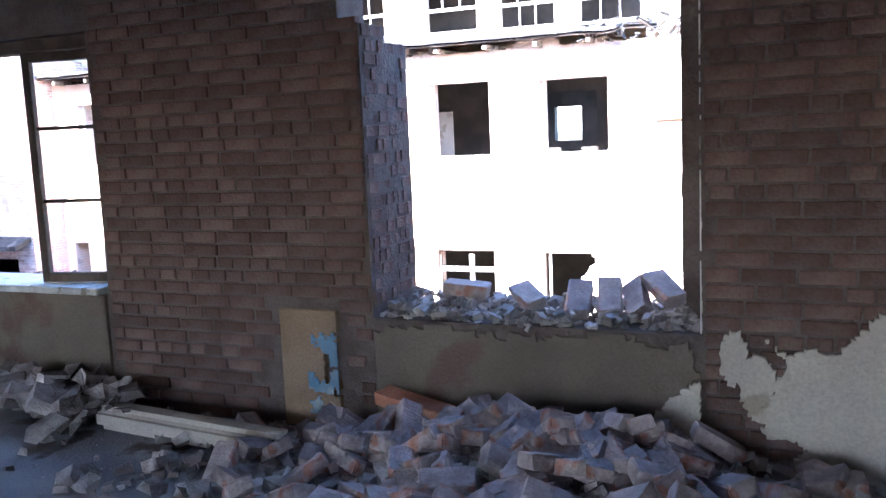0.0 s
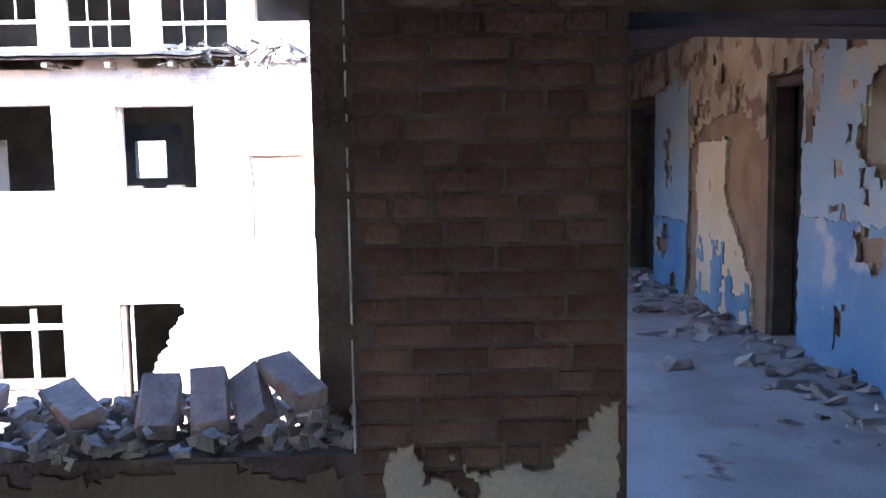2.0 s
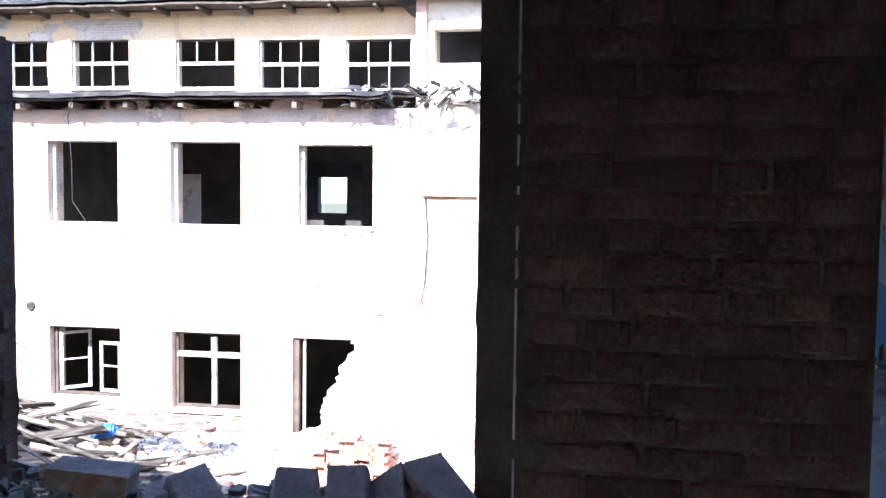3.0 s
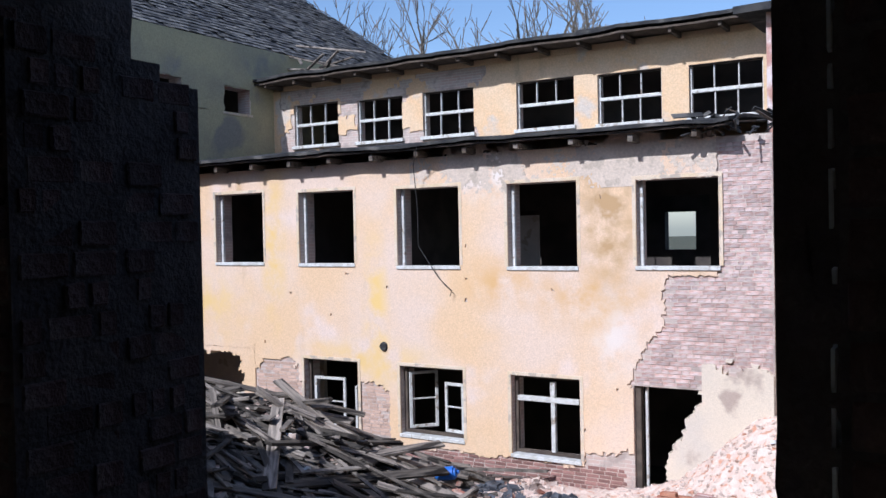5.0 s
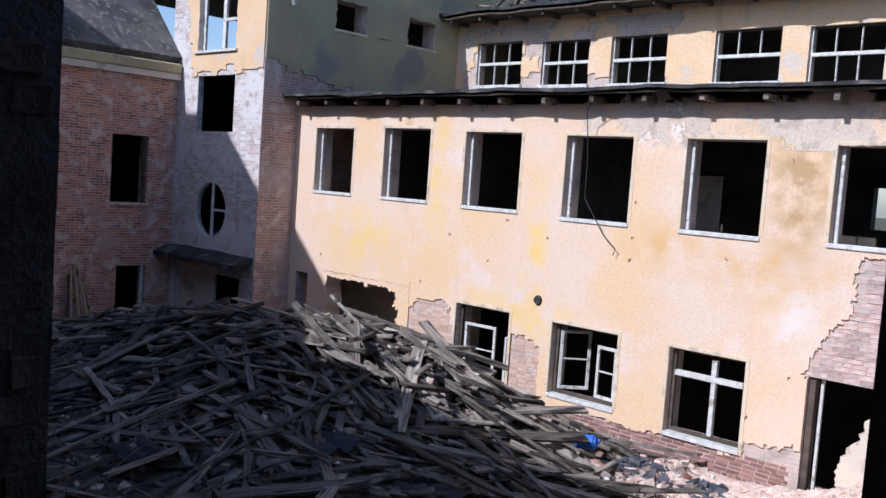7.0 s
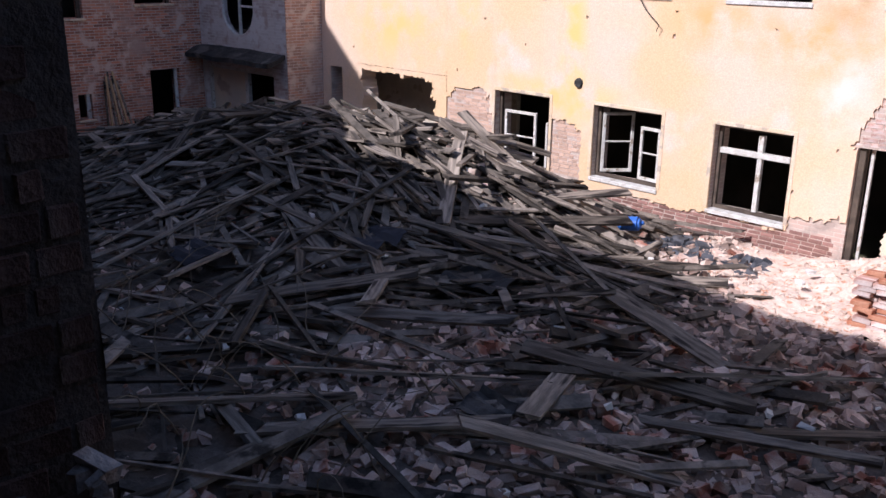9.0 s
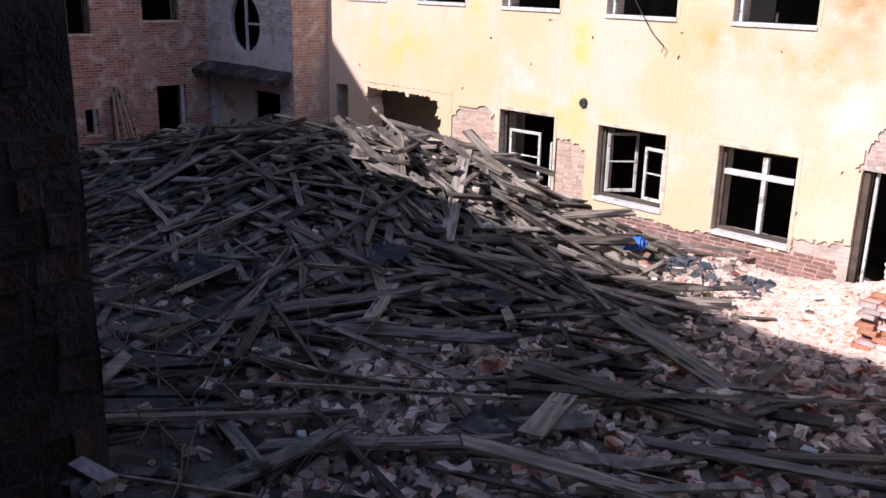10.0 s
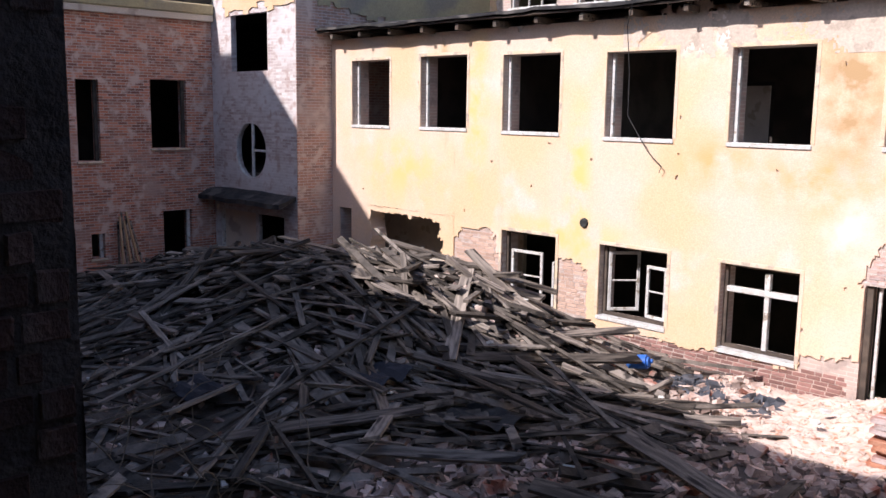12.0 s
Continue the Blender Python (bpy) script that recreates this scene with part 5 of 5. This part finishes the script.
# a few long pale boards in the near yard
for k, (x, y, ln, yaw, wd) in enumerate(((-5.6, 10.5, 1.35, 1.9, 0.2), (-7.6, 10.6, 2.3, 0.35, 0.14), (-4.4, 12.1, 2.9, 0.95, 0.13), (-6.4, 9.0, 2.4, 0.75, 0.16), (-4.6, 9.9, 2.4, 0.7, 0.15), (-5.2, 11.2, 2.2, 0.42, 0.2), (-8.5, 10.9, 1.5, -0.9, 0.16), (-9.0, 9.5, 1.9, -0.8, 0.14), (-7.7, 8.2, 2.6, 0.9, 0.15))):
    ob = tagged(part("board", plank_mesh(ln, wd, 0.04, rnd), M_PLANK), "long grey weathered board lying on the rubble", "board", "boards on the rubble")
    ob.matrix_basis = plank_pose(x, y, ln, yaw, 0.2, rnd)
for k, (x, y, w2, d2, ry) in enumerate(((-9.4, 11.6, 0.3, 0.26, 14), (-7.9, 12.0, 0.42, 0.32, 6), (-11.0, 9.9, 0.3, 0.24, 18), (-5.9, 9.9, 0.22, 0.2, 5))):
    sc = thing("tarpaper_scrap", x, y, ground_z(x, y) + 0.16, "torn scrap of dark blue-black roofing paper on the heap", "felt scrap", "roofing paper scraps")
    sheet("paper", x - w2, x + w2, y - d2, ground_z(x, y - d2) + 0.2, y + d2, ground_z(x, y + d2) + 0.2, 0.012, M_TAR if k % 2 else M_SHEET_DARK, sc, nx=14, ny=8, sag=0.12, seed=20.0 + k)
    local(sc)
lb = thing("lath_bundle", -20.2, 13.2, -2.3, "bundle of thin laths leaning on the red brick wall", "laths")
for i in range(7):
    bm = bmesh.new()
    box(bm, -0.012, 0.012, -0.02, 0.02, 0.0, 1.0 + 0.1 * (i % 3), pose(IX + 0.35, 12.95 + 0.09 * i, -2.1, 0, -16, 0) @ pose(0, 0, 0, (i - 3) * 2.5, 0, 0))
    part("lath", bm, M_BEAM if i % 2 else M_PLANK, lb)
local(lb)
# dry twigs
for i in range(60):
    x, y = rnd.uniform(-12.0, -6.0), rnd.uniform(6.3, 10.0)
    z = ground_z(x, y)
    a = rnd.uniform(0, 6.3)
    pts = [(x, y, z)]
    for k in range(7):
        a += rnd.uniform(-0.5, 0.5)
        pts.append((pts[-1][0] + 0.14 * math.cos(a), pts[-1][1] + 0.14 * math.sin(a), pts[-1][2] + 0.22 * (1 - k / 5.0)))
    tagged(tube("twig", pts, [0.009 - 0.0009 * k for k in range(8)], M_TWIG, sides=4), "thin dry bramble stem arching over debris", "twig", "dry stems")

# ---- loose things in the room ----
rnd = random.Random(77)
bricks = [chunk_mesh("brick", 0.2, 0.096, 0.056, rnd, 0.16, M_BRICK_LIGHT) for _ in range(5)]
for x, y, z, rx, ry, rz in ((-2.05, 4.88, 0.77, 4, 5, 8), (-1.74, 4.82, 0.755, 18, 14, -48), (-1.51, 4.81, 0.755, 0, 30, -82), (-1.38, 4.81, 0.765, 4, 32, -78), (-1.27, 4.82, 0.765, 40, 26, -72), (-1.16, 4.82, 0.81, 10, 22, -48)):
    ob = tagged(new("brick", rnd.choice(bricks)), "dusty loose brick on the broken sill", "brick", "bricks on the sill")
    ob.matrix_basis = pose(x, y, z, rx, ry, rz)
items = []
for i in range(600):
    x, y = rnd.uniform(-2.38, -0.98), rnd.uniform(4.64, 5.08)
    s = rnd.uniform(0.012, 0.05)
    items.append((x, y, 0.665 + rnd.uniform(0, 0.055), s, 0.6))
scatter("sill_rubble", items, M_DEBRIS, "crumbled mortar and brick chips on the sill", "rubble", seed=71)


def pile_z(x, y):
    return FZ + max(0.0, 0.2 * math.exp(-((x + 1.55) / 0.95) ** 2 - ((y - 4.45) / 0.75) ** 2))


for i in range(150):
    x, y = rnd.gauss(-1.6, 0.6), 4.5 - abs(rnd.gauss(0, 0.6))
    if not (-3.0 < x < -0.3 and 2.9 < y < 4.48):
        continue
    ob = tagged(new("brick", rnd.choice(bricks)), "dusty loose brick in the heap on the floor", "brick", "bricks in the room")
    ob.matrix_basis = pose(x, y, FZ + (pile_z(x, y) - FZ) * rnd.uniform(0.75, 1.05) + 0.05, rnd.uniform(-35, 35), rnd.uniform(-35, 35), rnd.uniform(0, 360))
items = []
for i in range(1500):
    x, y = rnd.gauss(-1.6, 0.8), 4.56 - abs(rnd.gauss(0, 0.7))
    if -3.4 < x < 0.1:
        s = rnd.uniform(0.015, 0.09)
        items.append((x, y, FZ + (pile_z(x, y) - FZ) * rnd.uniform(0.3, 0.95) + s * 0.25, s, 0.6))
scatter("floor_rubble", items, M_DEBRIS, "mortar crumbs and brick chips heaped below the opening", "rubble", seed=72)
items = []
for i in range(1300):
    x, y = rnd.uniform(-7, 2.0), rnd.uniform(1.5, 4.6)
    s = 0.008 + 0.05 * rnd.random() ** 4
    items.append((x, y, FZ + s * 0.2, s, 0.5))
for i in range(260):
    x = CW - abs(rnd.gauss(0.1, 0.3))
    s = rnd.uniform(0.02, 0.13)
    items.append((x, rnd.uniform(5.2, 14), FZ + s * 0.15, s, 0.35))
for i in range(90):
    s = rnd.uniform(0.03, 0.16)
    items.append((rnd.gauss(-4.05, 0.22), 4.5 - abs(rnd.gauss(0, 0.12)), FZ + 0.05 + rnd.uniform(0, 0.15), s, 0.4))
scatter("floor_debris", items, M_DEBRIS, "grit and fallen plaster flakes on the floor", "debris", seed=73)
roll = thing("fallen_post", -3.5, 4.25, 0.0, "pale round-edged fallen post lying along the wall", "post")
bm = bmesh.new()
box(bm, -0.58, 0.58, -0.07, 0.07, 0, 0.12)
bmesh.ops.bevel(bm, geom=bm.edges[:], offset=0.035, segments=3, affect="EDGES")
part("body", bm, M_PATCH, roll)
roll.matrix_basis = pose(-3.2, 4.3, FZ, 0, 0, -6)
rb = tagged(new("brick", chunk_mesh("brick", 0.36, 0.1, 0.06, rnd, 0.16, M_RED)), "long reddish tile lying on the rubble", "tile")
rb.matrix_basis = pose(-2.15, 4.5, 0.33, 4, 8, -10)


# ---- bare trees behind ----
def tree(x, y, z, h, seed):
    rnd = random.Random(seed)
    t = thing("tree", x, y, z, "bare leafless deciduous tree behind the roofs", "tree", "trees behind the roofs")
    verts, faces = [], []

    def limb(p, d, ln, r, depth):
        pts, q = [p], d.normalized()
        n = 4
        for i in range(n):
            q = (q + Vector([rnd.uniform(-0.22, 0.22) for _ in range(3)]) + Vector((0, 0, 0.05))).normalized()
            pts.append(pts[-1] + q * ln / n)
        sides = 6 if depth < 2 else 3
        b = len(verts)
        for i, c in enumerate(pts):
            s = q.cross(Vector((0.31, 0.77, 0.2))).normalized()
            u = q.cross(s)
            rr = max(0.022, r * (1 - 0.45 * i / n))
            for k in range(sides):
                a = 2 * math.pi * k / sides
                verts.append(tuple(c + (s * math.cos(a) + u * math.sin(a)) * rr))
        for i in range(n):
            for k in range(sides):
                faces.append((b + i * sides + k, b + i * sides + (k + 1) % sides, b + (i + 1) * sides + (k + 1) % sides, b + (i + 1) * sides + k))
        if depth < 5:
            for k in range(2 if depth > 2 else 3 if depth else 5):
                f = rnd.uniform(0.45, 1.0)
                at = pts[min(n, max(1, int(f * n)))]
                nd = (q + Vector([rnd.uniform(-0.85, 0.85), rnd.uniform(-0.85, 0.85), rnd.uniform(-0.2, 0.6)])).normalized()
                limb(at, nd, ln * rnd.uniform(0.55, 0.75), r * 0.5, depth + 1)

    limb(Vector((0, 0, 0)), Vector((0, 0, 1)), h * 0.42, h * 0.018, 0)
    o = link("crown", verts, faces, M_BARK, t)
    return t


def conifer(x, y, z, h, seed):
    rnd = random.Random(seed)
    t = thing("conifer", x, y, z, "green conifer top behind the slate roof", "tree")
    tube("trunk", [(0, 0, 0), (0, 0, h * 0.5), (0, 0, h)], [0.2, 0.12, 0.02], M_BARK, t)
    verts, faces = [], []
    for i in range(1600):
        f = rnd.random() ** 0.7
        r = (1 - f) * h * 0.2 * rnd.uniform(0.2, 1.0)
        a = rnd.uniform(0, 6.3)
        p = Vector((r * math.cos(a), r * math.sin(a), h * (0.15 + 0.85 * f)))
        d = Vector((math.cos(a), math.sin(a), rnd.uniform(-0.5, 0.1))) * rnd.uniform(0.3, 0.7)
        s = Vector((-math.sin(a), math.cos(a), rnd.uniform(-0.5, 0.5))) * 0.1
        b = len(verts)
        verts += [tuple(p - s), tuple(p + s), tuple(p + d)]
        faces.append((b, b + 1, b + 2))
    link("crown", verts, faces, M_NEEDLE, t)


for x, y, h, s in ((-28.5, 46, 25, 1), (-25.0, 47, 22.0, 2), (-19.5, 44, 25, 3), (-33, 50, 26, 4), (-22, 50, 24, 6)):
    tree(x, y, -3.0, h, s)
conifer(-47, 48, -3.0, 22, 9)

# ---- to metres ----
# The plan above was drawn at four fifths of full size (bricks 0.2 long); this brings places and meshes to metres.
FULL = 1.25
for me in bpy.data.meshes:
    me.transform(Matrix.Scale(FULL, 4))
for ob in bpy.data.objects:
    if ob.type in {"MESH", "EMPTY"}:
        ob.matrix_basis = Matrix.Translation(ob.matrix_basis.translation * (FULL - 1)) @ ob.matrix_basis
        ob.matrix_parent_inverse = Matrix.Translation(ob.matrix_parent_inverse.translation * (FULL - 1)) @ ob.matrix_parent_inverse
